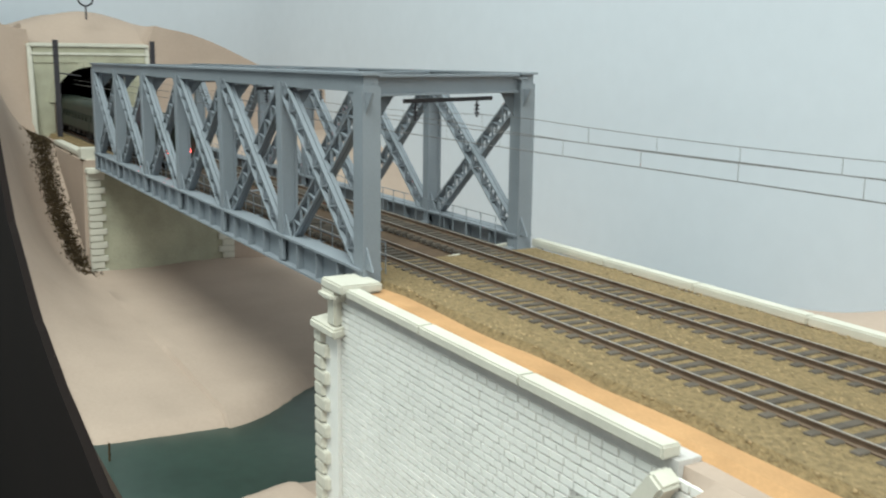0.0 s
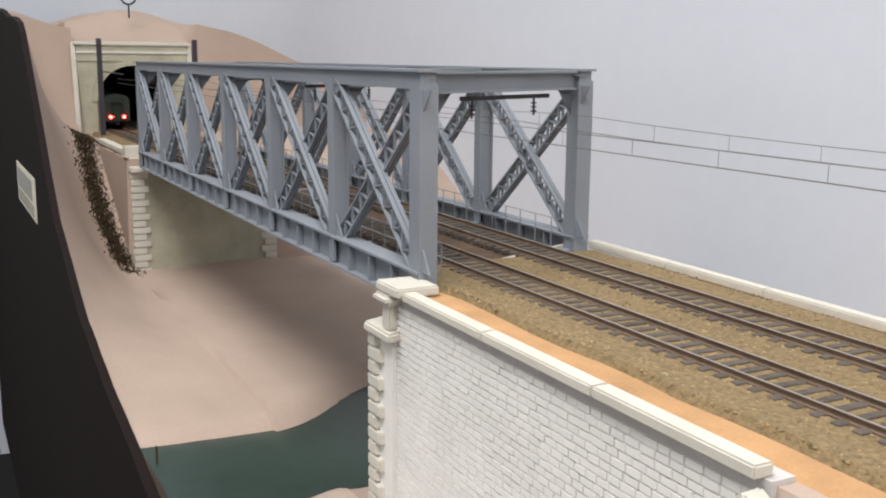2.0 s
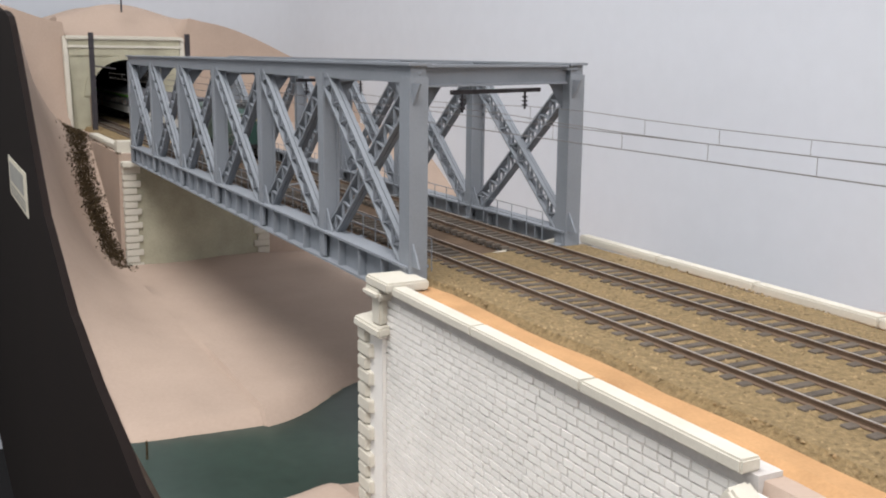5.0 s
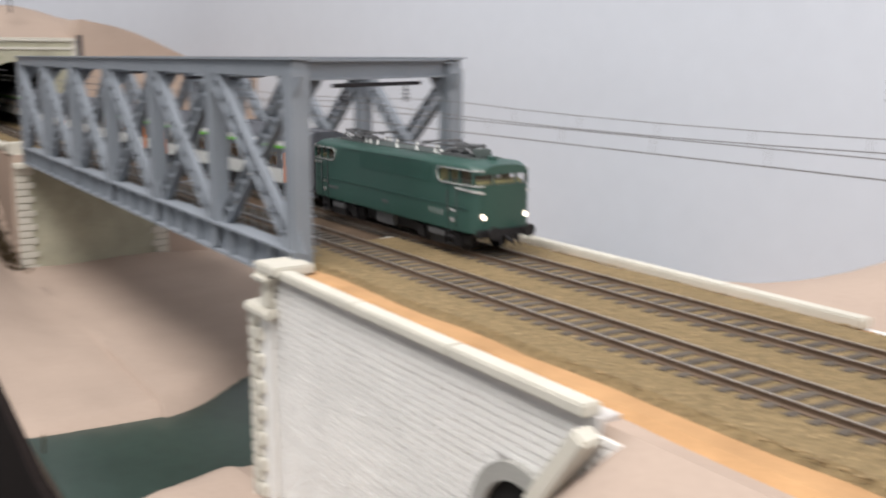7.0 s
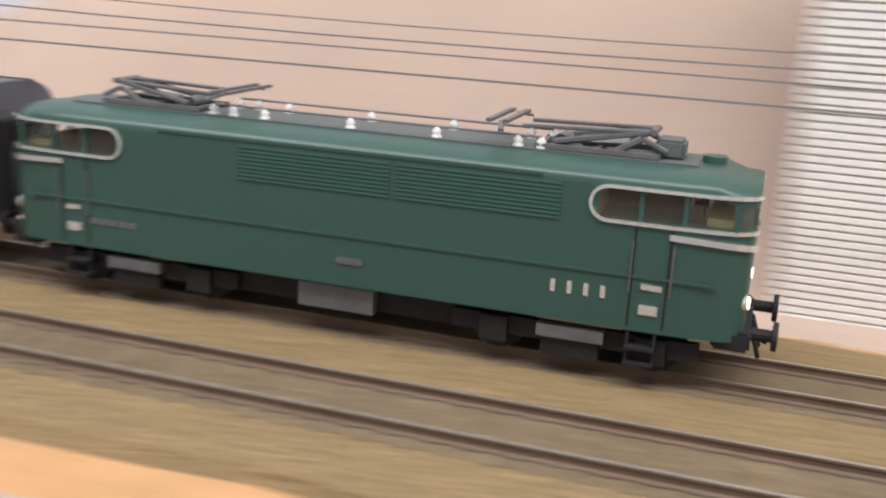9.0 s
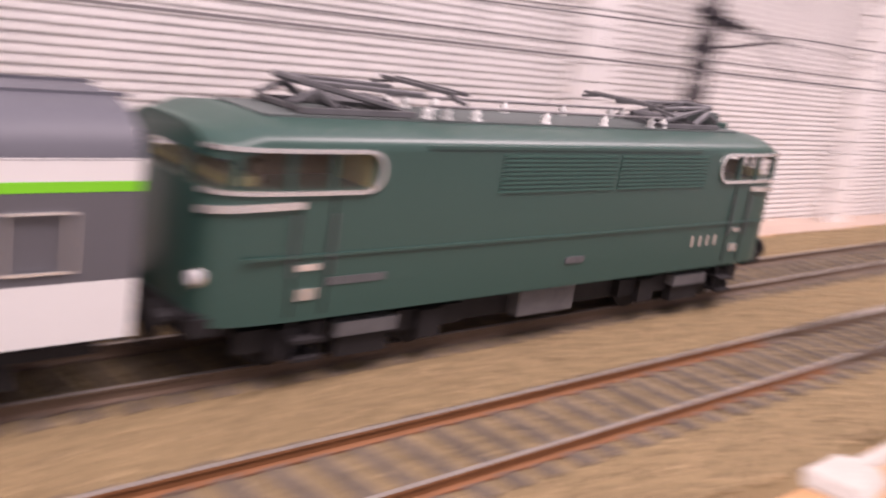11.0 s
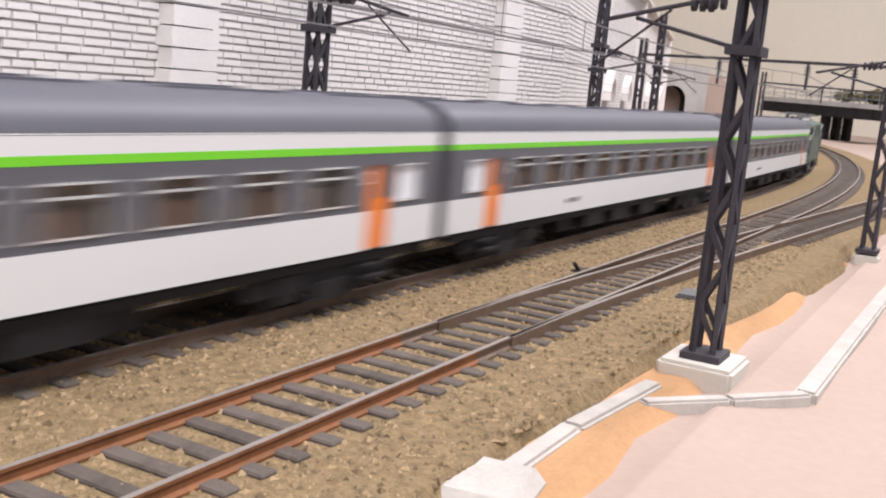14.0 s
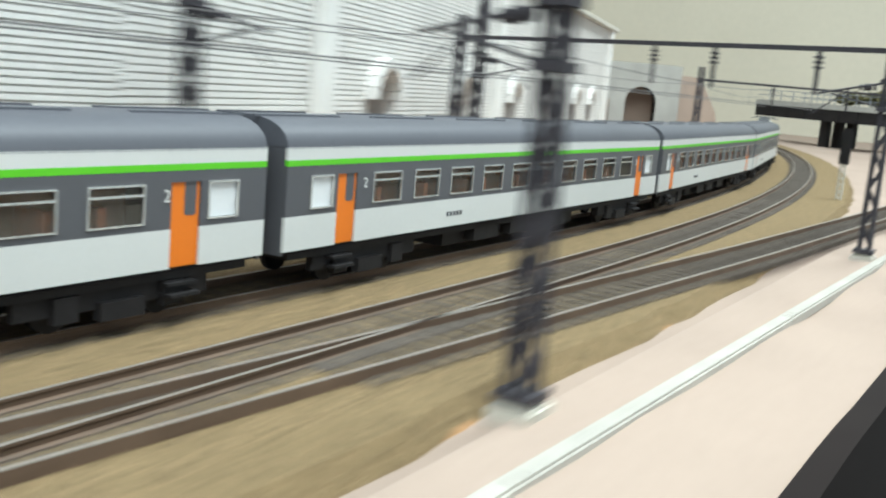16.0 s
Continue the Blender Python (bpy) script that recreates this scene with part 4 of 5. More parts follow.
def loft(bm, xs, sections):
    rings = []
    for x, sec in zip(xs, sections):
        ring = [(y, z) for y, z in sec] + [(-y, z) for y, z in sec[::-1] if abs(y) > 1e-6]
        rings.append([bm.verts.new((x, y, z)) for y, z in ring])
    for a, b in zip(rings, rings[1:]):
        for i in range(len(a) - 1):
            bm.faces.new((a[i], a[i + 1], b[i + 1], b[i]))
        bm.faces.new((a[-1], a[0], b[0], b[-1]))
    bm.faces.new(rings[0])
    bm.faces.new(rings[-1][::-1])


def side_plate(bm, x0, x1, z0, z1, y, side, t=0.0004, r=0.0):
    if r:
        pts = []
        for cx, cz, a0 in ((x1 - r, z1 - r, 0), (x0 + r, z1 - r, 90), (x0 + r, z0 + r, 180), (x1 - r, z0 + r, 270)):
            pts += [(cx + r * math.cos(radians(a0 + k * 22.5)), cz + r * math.sin(radians(a0 + k * 22.5))) for k in range(5)]
        prism(bm, pts, side * y, side * (y + t))
    else:
        a, b = sorted((side * y, side * (y + t)))
        box(bm, x0, x1, a, b, z0, z1)


def frame_strip(bm, x0, x1, z0, z1, y, side, w, t=0.0006):
    side_plate(bm, x0, x1, z0, z0 + w, y, side, t)
    side_plate(bm, x0, x1, z1 - w, z1, y, side, t)
    side_plate(bm, x0, x0 + w, z0, z1, y, side, t)
    side_plate(bm, x1 - w, x1, z0, z1, y, side, t)


def bogie(parent, x, wheels=(-0.016, 0.016), r=0.0057):
    bm = bmesh.new()
    for k in (-1, 1):
        box(bm, x - 0.026, x + 0.026, k * 0.0125 - 0.001, k * 0.0125 + 0.001, 0.0045, 0.0085)
        for w in wheels:
            box(bm, x + w - 0.003, x + w + 0.003, k * 0.0138 - 0.001, k * 0.0138 + 0.001, 0.003, 0.0085)
        box(bm, x - 0.006, x + 0.006, k * 0.0138 - 0.0012, k * 0.0138 + 0.0012, 0.002, 0.006)
    ob = part("bogie", bm, M_UNDER, parent, "black bogie frame")
    for w in wheels:
        for k in (-1, 1):
            bm = bmesh.new()
            rod(bm, (x + w, k * 0.0078, r), (x + w, k * 0.0098, r), r, 20)
            part("wheel", bm, M_UNDER, ob)


M_COACHIN = material("brown_coach_lining", (0.46, 0.25, 0.14), 0.8, vary=0.25, scale=70, bump=0)


def build_coach(label, tail_lamps=False):
    """A coach whose middle is the origin, 0.256 long."""
    root = thing("passenger_coach", label, "railway coach", "coaches of the train")
    L = 0.1460
    W = 0.0163
    bm = bmesh.new()
    sec = body_section(W, 0.0100, 0.0378, 0.0076)
    # side walls in bands, with window openings left between the pillars
    wins = [(-0.1363, -0.1263, "milk"), (0.1263, 0.1363, "milk")]
    wins += [(-0.1075 + i * 0.02222, -0.1075 + i * 0.02222 + 0.0150, "win") for i in range(10)]
    wins.sort()
    doors = [(-0.1242, -0.1152), (0.1152, 0.1242)]
    z0, z1 = 0.0220, 0.0308
    bms = {"window_band": (bmesh.new(), M_GREY), "lime_stripe": (bmesh.new(), M_LIME), "upper_side": (bmesh.new(), M_WHITE)}
    for k in (-1, 1):
        cuts = [-L] + [e for d in doors for e in d] + [L]
        for a, b in zip(cuts[::2], cuts[1::2]):
            bm = bmesh.new()
            side_plate(bm, a, b, 0.0116, 0.0205, W - 0.001, k, 0.001)
            part("lower_side", bm, M_WHITE, root)
        side_plate(bms["window_band"][0], -L, doors[0][0], 0.0205, z0, W - 0.001, k, 0.00095)
        side_plate(bms["window_band"][0], doors[0][1], doors[1][0], 0.0205, z0, W - 0.001, k, 0.00095)
        side_plate(bms["window_band"][0], doors[1][1], L, 0.0205, z0, W - 0.001, k, 0.00095)
        side_plate(bms["window_band"][0], -L, L, z1, 0.0334, W - 0.001, k, 0.00095)
        spans = sorted([(a, b) for a, b, _ in wins] + doors)
        x = -L
        for a, b in spans:
            side_plate(bms["window_band"][0], x, a, z0, z1, W - 0.001, k, 0.00095)
            x = b
        side_plate(bms["window_band"][0], x, L, z0, z1, W - 0.001, k, 0.00095)
        side_plate(bms["lime_stripe"][0], -L, L, 0.0334, 0.0349, W - 0.001, k, 0.001)
        side_plate(bms["upper_side"][0], -L, L, 0.0349, 0.0381, W - 0.001, k, 0.00098)
    for name, (b, mat) in bms.items():
        part(name, b, mat, root)
    for k in (-1, 1):
        for a, b in doors:
            bm = bmesh.new()
            side_plate(bm, a + 0.0002, b - 0.0002, 0.0118, 0.0326, W - 0.0014, k, 0.0009)
            d = part("door", bm, M_ORANGE, root, "bright orange folding door")
            bm = bmesh.new()
            side_plate(bm, (a + b) / 2 - 0.0002, (a + b) / 2 + 0.0034, 0.0232, 0.0312, W - 0.0006, k, 0.0002, r=0.0008)
            part("door_window", bm, M_GREY, d)
            bm = bmesh.new()
            side_plate(bm, a, b, 0.005, 0.0058, W - 0.004, k, 0.005)
            side_plate(bm, a, b, 0.0075, 0.0082, W - 0.004, k, 0.004)
            part("step", bm, M_UNDER, d, "grey boarding step")
        for a, b, kind in wins:
            bm = bmesh.new()
            side_plate(bm, a, b, z0, z1, W - 0.0009, k, 0.0003)
            g = part("window", bm, M_MILK if kind == "milk" else M_GLASS, root, "frosted white window" if kind == "milk" else "")
            bm = bmesh.new()
            frame_strip(bm, a, b, z0, z1, W - 0.0002, k, 0.0004, 0.0005)
            if kind == "win":
                side_plate(bm, a, b, z1 - 0.0026, z1 - 0.0021, W - 0.0002, k, 0.0005)
            part("window_frame", bm, M_CHROME, g)
        bm = bmesh.new()
        for i in range(5):
            side_plate(bm, -0.064 + i * 0.0022, -0.0625 + i * 0.0022, 0.0150, 0.0164, W, k, 0.0001)
        part("marking", bm, M_GREY, root)
        for x in (-0.1113, 0.1138):
            text_mark(root, "2", 0.0040, x, k * (W + 0.0001), 0.0278, k, M_WHITE)
    # roof
    bm = bmesh.new()
    loft(bm, (-L, -L + 0.001, L - 0.001, L), [[(y * 0.985, z) for y, z in [(-W, 0.0379)] + sec[1:]]] + [[(-W, 0.0379)] + sec[1:]] * 2 + [[(y * 0.985, z) for y, z in [(-W, 0.0379)] + sec[1:]]])
    part("roof", bm, M_ROOF, root, smooth=True)
    bm = bmesh.new()
    for k in (-1, 1):
        for x in np.arange(-0.130, 0.135, 0.052):
            beam(bm, (x - 0.018, k * 0.006, 0.0453), (x + 0.018, k * 0.006, 0.0453), 0.0008, 0.0006)
    part("roof_rib", bm, M_ROOF, root)
    # ends, with rubber gangway
    for k in (-1, 1):
        bm = bmesh.new()
        box(bm, min(k * (L - 0.001), k * L), max(k * (L - 0.001), k * L), -W + 0.001, W - 0.001, 0.0105, 0.0381)
        part("end_wall", bm, M_GREY, root)
        bm = bmesh.new()
        a, b = sorted((k * L, k * (L + 0.0035)))
        for y0, y1, zz0, zz1 in ((-0.0075, -0.0055, 0.01, 0.034), (0.0055, 0.0075, 0.01, 0.034), (-0.0075, 0.0075, 0.034, 0.0362)):
            box(bm, a, b, y0, y1, zz0, zz1)
        part("gangway", bm, M_BLACKRUB, root)
        bm = bmesh.new()
        box(bm, *sorted((k * L, k * (L + 0.005))), -0.0015, 0.0015, 0.006, 0.009)
        part("coupling", bm, M_UNDER, root)
        if tail_lamps and k == 1:
            for y in (-0.0083, 0.0083):
                bm = bmesh.new()
                rod(bm, (L, y, 0.0160), (L + 0.004, y, 0.0160), 0.0021, 12)
                part("tail_lamp", bm, M_RED, root, "glowing red tail lamp")
    # floor, seats, underframe
    bm = bmesh.new()
    box(bm, -L + 0.001, L - 0.001, -W + 0.002, W - 0.002, 0.0105, 0.0125)
    part("floor", bm, M_UNDER, root)
    bm = bmesh.new()
    for i in range(16):
        x = -0.100 + i * 0.0132
        for y in (-0.0085, 0.0085):
            box(bm, x, x + 0.0022, y - 0.0045, y + 0.0045, 0.0125, 0.0258)
            box(bm, x + 0.0022, x + 0.0075, y - 0.0045, y + 0.0045, 0.0125, 0.0175)
    part("seats", bm, M_SEAT, root, "orange-brown seat rows")
    bm = bmesh.new()
    box(bm, -L + 0.03, L - 0.03, -0.0010, 0.0010, 0.0125, 0.0365)
    part("partition", bm, M_COACHIN, root, "brown interior partition")
    bm = bmesh.new()
    box(bm, -0.055, 0.055, -0.0105, 0.0105, 0.0035, 0.0105)
    for x in (-0.04, -0.012, 0.022):
        box(bm, x, x + 0.018, -0.0145, 0.0145, 0.0045, 0.0105)
    box(bm, -L + 0.004, L - 0.004, -0.0145, 0.0145, 0.0088, 0.0105)
    part("underframe", bm, M_UNDER, root)
    for x in (-0.104, 0.104):
        bogie(root, x, (-0.0145, 0.0145), 0.0053)
    return root


def text_mark(parent, word, size, x, y, z, side, mat):
    cu = bpy.data.curves.new("mark", "FONT")
    cu.body, cu.size, cu.align_x, cu.align_y, cu.extrude = word, size, "CENTER", "CENTER", 0.00005
    tmp = bpy.data.objects.new("mark", cu)
    scene.collection.objects.link(tmp)
    me = bpy.data.meshes.new_from_object(tmp.evaluated_get(bpy.context.evaluated_depsgraph_get()))
    bpy.data.objects.remove(tmp)
    me.materials.clear()
    me.materials.append(mat)
    ob = new("marking", me)
    ob.parent = parent
    ob.matrix_local = pose(x, y, z, 90, 0, 0 if side < 0 else 180)
    return ob


def build_loco():
    root = thing("electric_locomotive", "dark green electric locomotive with bright trim and lowered pantographs", "locomotive")
    W, L = 0.0166, 0.086
    sec = body_section(W, 0.0105, 0.0402, 0.0032)

    z0, z1 = 0.0328, 0.0391
    # body below the windows, and roof dome; cab windows are openings between them
    lower = [(-W, 0.0105), (-W, z0)]
    upper = [(-W, z1)] + sec[1:]

    def ring(part_sec, k):
        return [(y * k, z) for y, z in part_sec]
    ends = [(-L, 0.70), (-L + 0.001, 0.83), (-L + 0.0035, 0.925), (-L + 0.008, 0.975), (-L + 0.016, 1.0), (-0.055, 1.0)]
    xs = [e[0] for e in ends] + [-e[0] for e in ends[::-1]]
    ks = [e[1] for e in ends] + [e[1] for e in ends[::-1]]
    bm = bmesh.new()
    loft(bm, xs, [ring(lower, k) for k in ks])
    part("body", bm, M_LOCO, root, smooth=True)
    bm = bmesh.new()
    loft(bm, xs, [[(y * (k * 0.97 + 0.03), z - (0.0015 if abs(x) > 0.082 else 0)) for y, z in upper] for x, k in zip(xs, ks)])
    part("roof_shell", bm, M_LOCO, root, smooth=True)
    # middle of the side between the cabs
    bm = bmesh.new()
    loft(bm, (-0.0535, 0.0535), [[(-W, z0), (-W, z1)]] * 2)
    part("side_middle", bm, M_LOCO, root)
    for k in (-1, 1):
        bm = bmesh.new()
        # cab pillars and interior
        for x in (0.0640, 0.0725):
            for s in (-1, 1):
                side_plate(bm, k * x - 0.0005, k * x + 0.0005, z0, z1, W - 0.0012, s, 0.001)
        for y in (-0.0065, 0.0065):
            beam(bm, (k * 0.0855, y, z0), (k * 0.0852, y, z1), 0.001, 0.001)
        for y in (-0.0150, 0.0150):
            beam(bm, (k * 0.0822, y, z0), (k * 0.0820, y, z1), 0.0012, 0.0012)
        part("window_pillar", bm, M_LOCO, root)
        bm = bmesh.new()
        box(bm, *sorted((k * 0.0545, k * 0.0555)), -W + 0.001, W - 0.001, z0, z1)
        part("cab_back", bm, M_CABYEL, root, "cream cab interior")
        bm = bmesh.new()
        box(bm, *sorted((k * 0.0560, k * 0.0720)), -0.0045, 0.0045, z0 - 0.001, z1)
        part("cab_bulkhead", bm, M_CABDARK, root, "brown cab partition")
        bm = bmesh.new()
        box(bm, *sorted((k * 0.0765, k * 0.0815)), -0.0125, 0.0125, z0 - 0.001, z0 + 0.0016)
        part("driving_desk", bm, M_CABYEL, root, "cream driving desk")
        bm = bmesh.new()
        for y in (-0.008, 0.008):
            box(bm, *sorted((k * 0.0735, k * 0.0755)), y - 0.0025, y + 0.0025, z0 - 0.001, z0 + 0.0035)
        part("driver_seat", bm, M_CABDARK, root)
        bm = bmesh.new()
        gl = [(-W + 0.0007, z0), (-W + 0.0007, z1)]
        xx = [0.055, 0.070, 0.078, 0.0825, 0.085, 0.0859]
        kk = [1.0, 1.0, 0.975, 0.925, 0.83, 0.70]
        rings = [[bm.verts.new((k * x, s * (W - 0.0008) * q, z)) for s in (-1,) for z in (z0, z1)] for x, q in zip(xx, kk)]
        rings2 = [[bm.verts.new((k * x, (W - 0.0008) * q, z)) for z in (z0, z1)] for x, q in zip(xx, kk)]
        for rs in (rings, rings2):
            for a, b in zip(rs, rs[1:]):
                bm.faces.new((a[0], a[1], b[1], b[0]))
        bm.faces.new((rings[-1][0], rings[-1][1], rings2[-1][1], rings2[-1][0]))
        part("cab_glass", bm, M_GLASS, root)
        # bright window band trim, round end towards the middle
        for s in (-1, 1):
            bm = bmesh.new()
            line = [(0.0575, 0), (0.070, 0), (0.078, 0), (0.0825, 0), (0.085, 0), (0.0862, 0)]
            q = [1.0, 1.0, 0.975, 0.925, 0.83, 0.70]
            for zz in (z0 - 0.0003, z1 + 0.0003):
                pts = [Vector((k * x, s * (W + 0.0002) * f, zz)) for (x, _), f in zip(line, q)]
                for a, b in zip(pts, pts[1:]):
                    beam(bm, a, b, 0.0007, 0.0007)
            zc, zr = (z0 + z1) / 2, (z1 - z0) / 2 + 0.0003
            arc = [Vector((k * (0.0575 - zr * math.sin(math.pi * i / 10)), s * (W + 0.0002), zc - zr * math.cos(math.pi * i / 10))) for i in range(11)]
            for a, b in zip(arc, arc[1:]):
                beam(bm, a, b, 0.0007, 0.0007, up=(0, 1, 0))
            # moustache under the windscreen
            pts = [Vector((k * x, s * (W + 0.0003) * f, z0 - 0.0022 - 0.0003 * i)) for i, (x, f) in enumerate(((0.070, 1.0), (0.078, 0.978), (0.0825, 0.93), (0.0852, 0.835), (0.0864, 0.70)))]
            for a, b in zip(pts, pts[1:]):
                beam(bm, a, b, 0.0006, 0.0012)
            part("window_trim", bm, M_CHROME, root, "bright metal window surround")
        for s in (-1, 1):
            bm = bmesh.new()
            # infill that rounds the window's inner end
            side_plate(bm, *sorted((k * 0.0530, k * 0.0555)), z0, z1, W - 0.0009, s, 0.0009)
            part("window_corner", bm, M_LOCO, root)
        # head lamps with bright streak
        for s in (-1, 1):
            bm = bmesh.new()
            rod(bm, (k * 0.0795, s * 0.0125, 0.0182), (k * 0.0858, s * 0.0118, 0.0182), 0.0019, 14)
            part("lamp_housing", bm, M_CHROME, root)
            bm = bmesh.new()
            rod(bm, (k * 0.0857, s * 0.0118, 0.0182), (k * 0.0864, s * 0.0118, 0.0182), 0.0012, 14)
            part("headlamp", bm, M_HEADLAMP if k > 0 else M_MILK, root, "glowing headlamp" if k > 0 else "unlit headlamp")
            bm = bmesh.new()
            beam(bm, (k * 0.0655, s * (W + 0.0002), 0.0200), (k * 0.080, s * (W - 0.0006) * 0.94, 0.0192), 0.0006, 0.0011)
            part("lamp_streak", bm, M_CHROME, root)
        # buffer beam, buffers, coupling hoses
        bm = bmesh.new()
        box(bm, *sorted((k * 0.080, k * 0.0875)), -0.0145, 0.0145, 0.0085, 0.0125)
        bevelled(bm, 0.0006)
        part("buffer_beam", bm, M_UNDER, root)
        for s in (-1, 1):
            bm = bmesh.new()
            rod(bm, (k * 0.087, s * 0.010, 0.0115), (k * 0.0915, s * 0.010, 0.0115), 0.0013, 10)
            rod(bm, (k * 0.0915, s * 0.010, 0.0115), (k * 0.0925, s * 0.010, 0.0115), 0.0030, 16)
            part("buffer", bm, M_UNDER, root)
        bm = bmesh.new()
        for y in (-0.004, 0.003, 0.006):
            rod(bm, (k * 0.0875, y, 0.0105), (k * 0.0895, y, 0.0045), 0.0005, 6)
        rod(bm, (k * 0.0875, 0, 0.009), (k * 0.091, 0, 0.007), 0.0009, 8)
        part("coupling_hoses", bm, M_UNDER, root)
        for s in (-1, 1):
            bm = bmesh.new()
            for x in (0.0635, 0.0705):
                side_plate(bm, *sorted((k * x - 0.0002, k * x + 0.0002)), 0.0115, z0 - 0.001, W, s, 0.00015)
            d = part("cab_door_gap", bm, M_UNDER, root)
            bm = bmesh.new()
            rod(bm, (k * 0.0712, s * (W + 0.0005), 0.0185), (k * 0.0712, s * (W + 0.0005), 0.029), 0.0002, 6)
            rod(bm, (k * 0.0632, s * (W + 0.0005), 0.0185), (k * 0.0632, s * (W + 0.0005), 0.029), 0.0002, 6)
            part("grab_rail", bm, M_STEELGREY, root)
            bm = bmesh.new()
            for z in (0.0035, 0.0068):
                side_plate(bm, *sorted((k * 0.0635, k * 0.0695)), z, z + 0.0006, W - 0.003, s, 0.0042)
            for x in (0.0638, 0.0692):
                side_plate(bm, k * x - 0.0003, k * x + 0.0003, 0.0035, 0.0105, W - 0.001, s, 0.0008)
            part("cab_step", bm, M_UNDER, root)
            bm = bmesh.new()
            side_plate(bm, *sorted((k * 0.0655, k * 0.0692)), 0.0142, 0.0162, W, s, 0.0003)
            part("plate", bm, M_CHROME, root, "small bright builder's plate")
        bogie(root, k * 0.052, (-0.0165, 0.0165), 0.0068)
        for s in (-1, 1):
            bm = bmesh.new()
            box(bm, k * 0.052 - 0.007, k * 0.052 + 0.007, *sorted((s * 0.0135, s * 0.016)), 0.0062, 0.0088)
            part("axle_spring", bm, M_STEELGREY, root)
    for s in (-1, 1):
        for i in range(4):
            bm = bmesh.new()
            cx = (0.053 if s < 0 else -0.053) + (i - 1.5) * 0.0034
            box(bm, cx - 0.0005, cx + 0.0005, s * (W + 0.0001) - 0.0001, s * (W + 0.0001) + 0.0001, 0.0164, 0.0190)
            part("letter_bar", bm, M_CHROME, root, "small silver mark")
        bm = bmesh.new()
        for i in range(5):
            side_plate(bm, -0.063 + i * 0.0026, -0.0610 + i * 0.0026, 0.0164, 0.0178, W, s, 0.0002)
        part("number_bars", bm, M_STEELGREY, root)
        bm = bmesh.new()
        side_plate(bm, -0.0002, 0.0062, 0.0156, 0.0170, W, s, 0.0003, r=0.0006)
        part("badge", bm, M_STEELGREY, root)
        bm = bmesh.new()
        side_plate(bm, -0.080, 0.080, 0.0216, 0.0221, W - 0.0001, s, 0.0005)
        part("side_moulding", bm, M_LOCO, root)
        bm = bmesh.new()
        side_plate(bm, -0.044, 0.044, 0.0400, 0.0406, W - 0.0004, s, 0.0007)
        part("gutter", bm, M_LOCO, root)
        for i in range(9):
            bm = bmesh.new()
            z = 0.0315 + i * 0.00088
            side_plate(bm, -0.024, 0.0115, z, z + 0.0005, W - 0.0002, s, 0.0005)
            part("louvre", bm, M_LOUVRE, root)
            bm = bmesh.new()
            side_plate(bm, 0.0130, 0.0480, z, z + 0.0005, W - 0.0002, s, 0.0005)
            part("louvre", bm, M_LOUVRE, root)
        bm = bmesh.new()
        side_plate(bm, -0.010, 0.008, 0.004, 0.0095, 0.0115, s, 0.003)
        part("battery_box", bm, M_STEELGREY, root)
    bm = bmesh.new()
    box(bm, -0.03, 0.03, -0.0115, 0.0115, 0.004, 0.0105)
    part("underframe", bm, M_UNDER, root)
    bm = bmesh.new()
    box(bm, -0.074, 0.074, -0.0085, 0.0085, 0.0418, 0.0436)
    bevelled(bm, 0.0008)
    part("roof_walk", bm, M_LOCOROOF, root)
    bm = bmesh.new()
    box(bm, 0.064, 0.070, -0.004, 0.004, 0.0436, 0.0475)
    bevelled(bm, 0.0006)
    part("roof_box", bm, M_LOCOROOF, root)
    bm = bmesh.new()
    rod(bm, (0.076, 0, 0.0425), (0.076, 0, 0.0448), 0.0025, 12)
    part("horn_cover", bm, M_LOCO, root)
    for x in (-0.036, -0.031, -0.023, -0.002, 0.018, 0.036, 0.041):
        for y in (-0.0062, 0.0062):
            bm = bmesh.new()
            for j, r in enumerate((0.0014, 0.0010, 0.0012, 0.0007)):
                rod(bm, (x, y, 0.0434 + j * 0.0006), (x, y, 0.0440 + j * 0.0006), r * 0.85, 8)
            part("roof_insulator", bm, M_INSUL, root, "white porcelain insulator")
    bm = bmesh.new()
    for y in (-0.0062, 0.0062):
        rod(bm, (-0.036, y, 0.0459), (0.041, y, 0.0459), 0.0003, 6)
    part("roof_busbar", bm, M_WIRE, root)
    for k in (-1, 1):
        cx = k * 0.0525
        pan = part("pantograph", pantograph_mesh(cx, k), M_STEELGREY, root, "folded grey pantograph")
        bm = bmesh.new()
        for y in (-0.0085, 0.0085):
            beam(bm, (cx - k * 0.02, y * 0.9, 0.0486), (cx - k * 0.0185, y * 1.6, 0.0476), 0.0012, 0.0006)
        for d in (0.0, 0.0035):
            beam(bm, (cx - k * (0.0185 + d), -0.0105, 0.0490), (cx - k * (0.0185 + d), 0.0105, 0.0490), 0.0012, 0.0007)
        part("collector_head", bm, M_STEELGREY, pan)
    return root


M_CABDARK = material("brown_cab_panels", (0.12, 0.075, 0.035), 0.7, vary=0.2, scale=60, bump=0)
M_STEELGREY = material("weathered_grey_metal", (0.16, 0.16, 0.165), 0.45, 0.4, vary=0.15, scale=200, bump=0.1)
M_LOUVRE = material("loco_louvre_green", (0.036, 0.095, 0.077), 0.45, vary=0.05, bump=0)


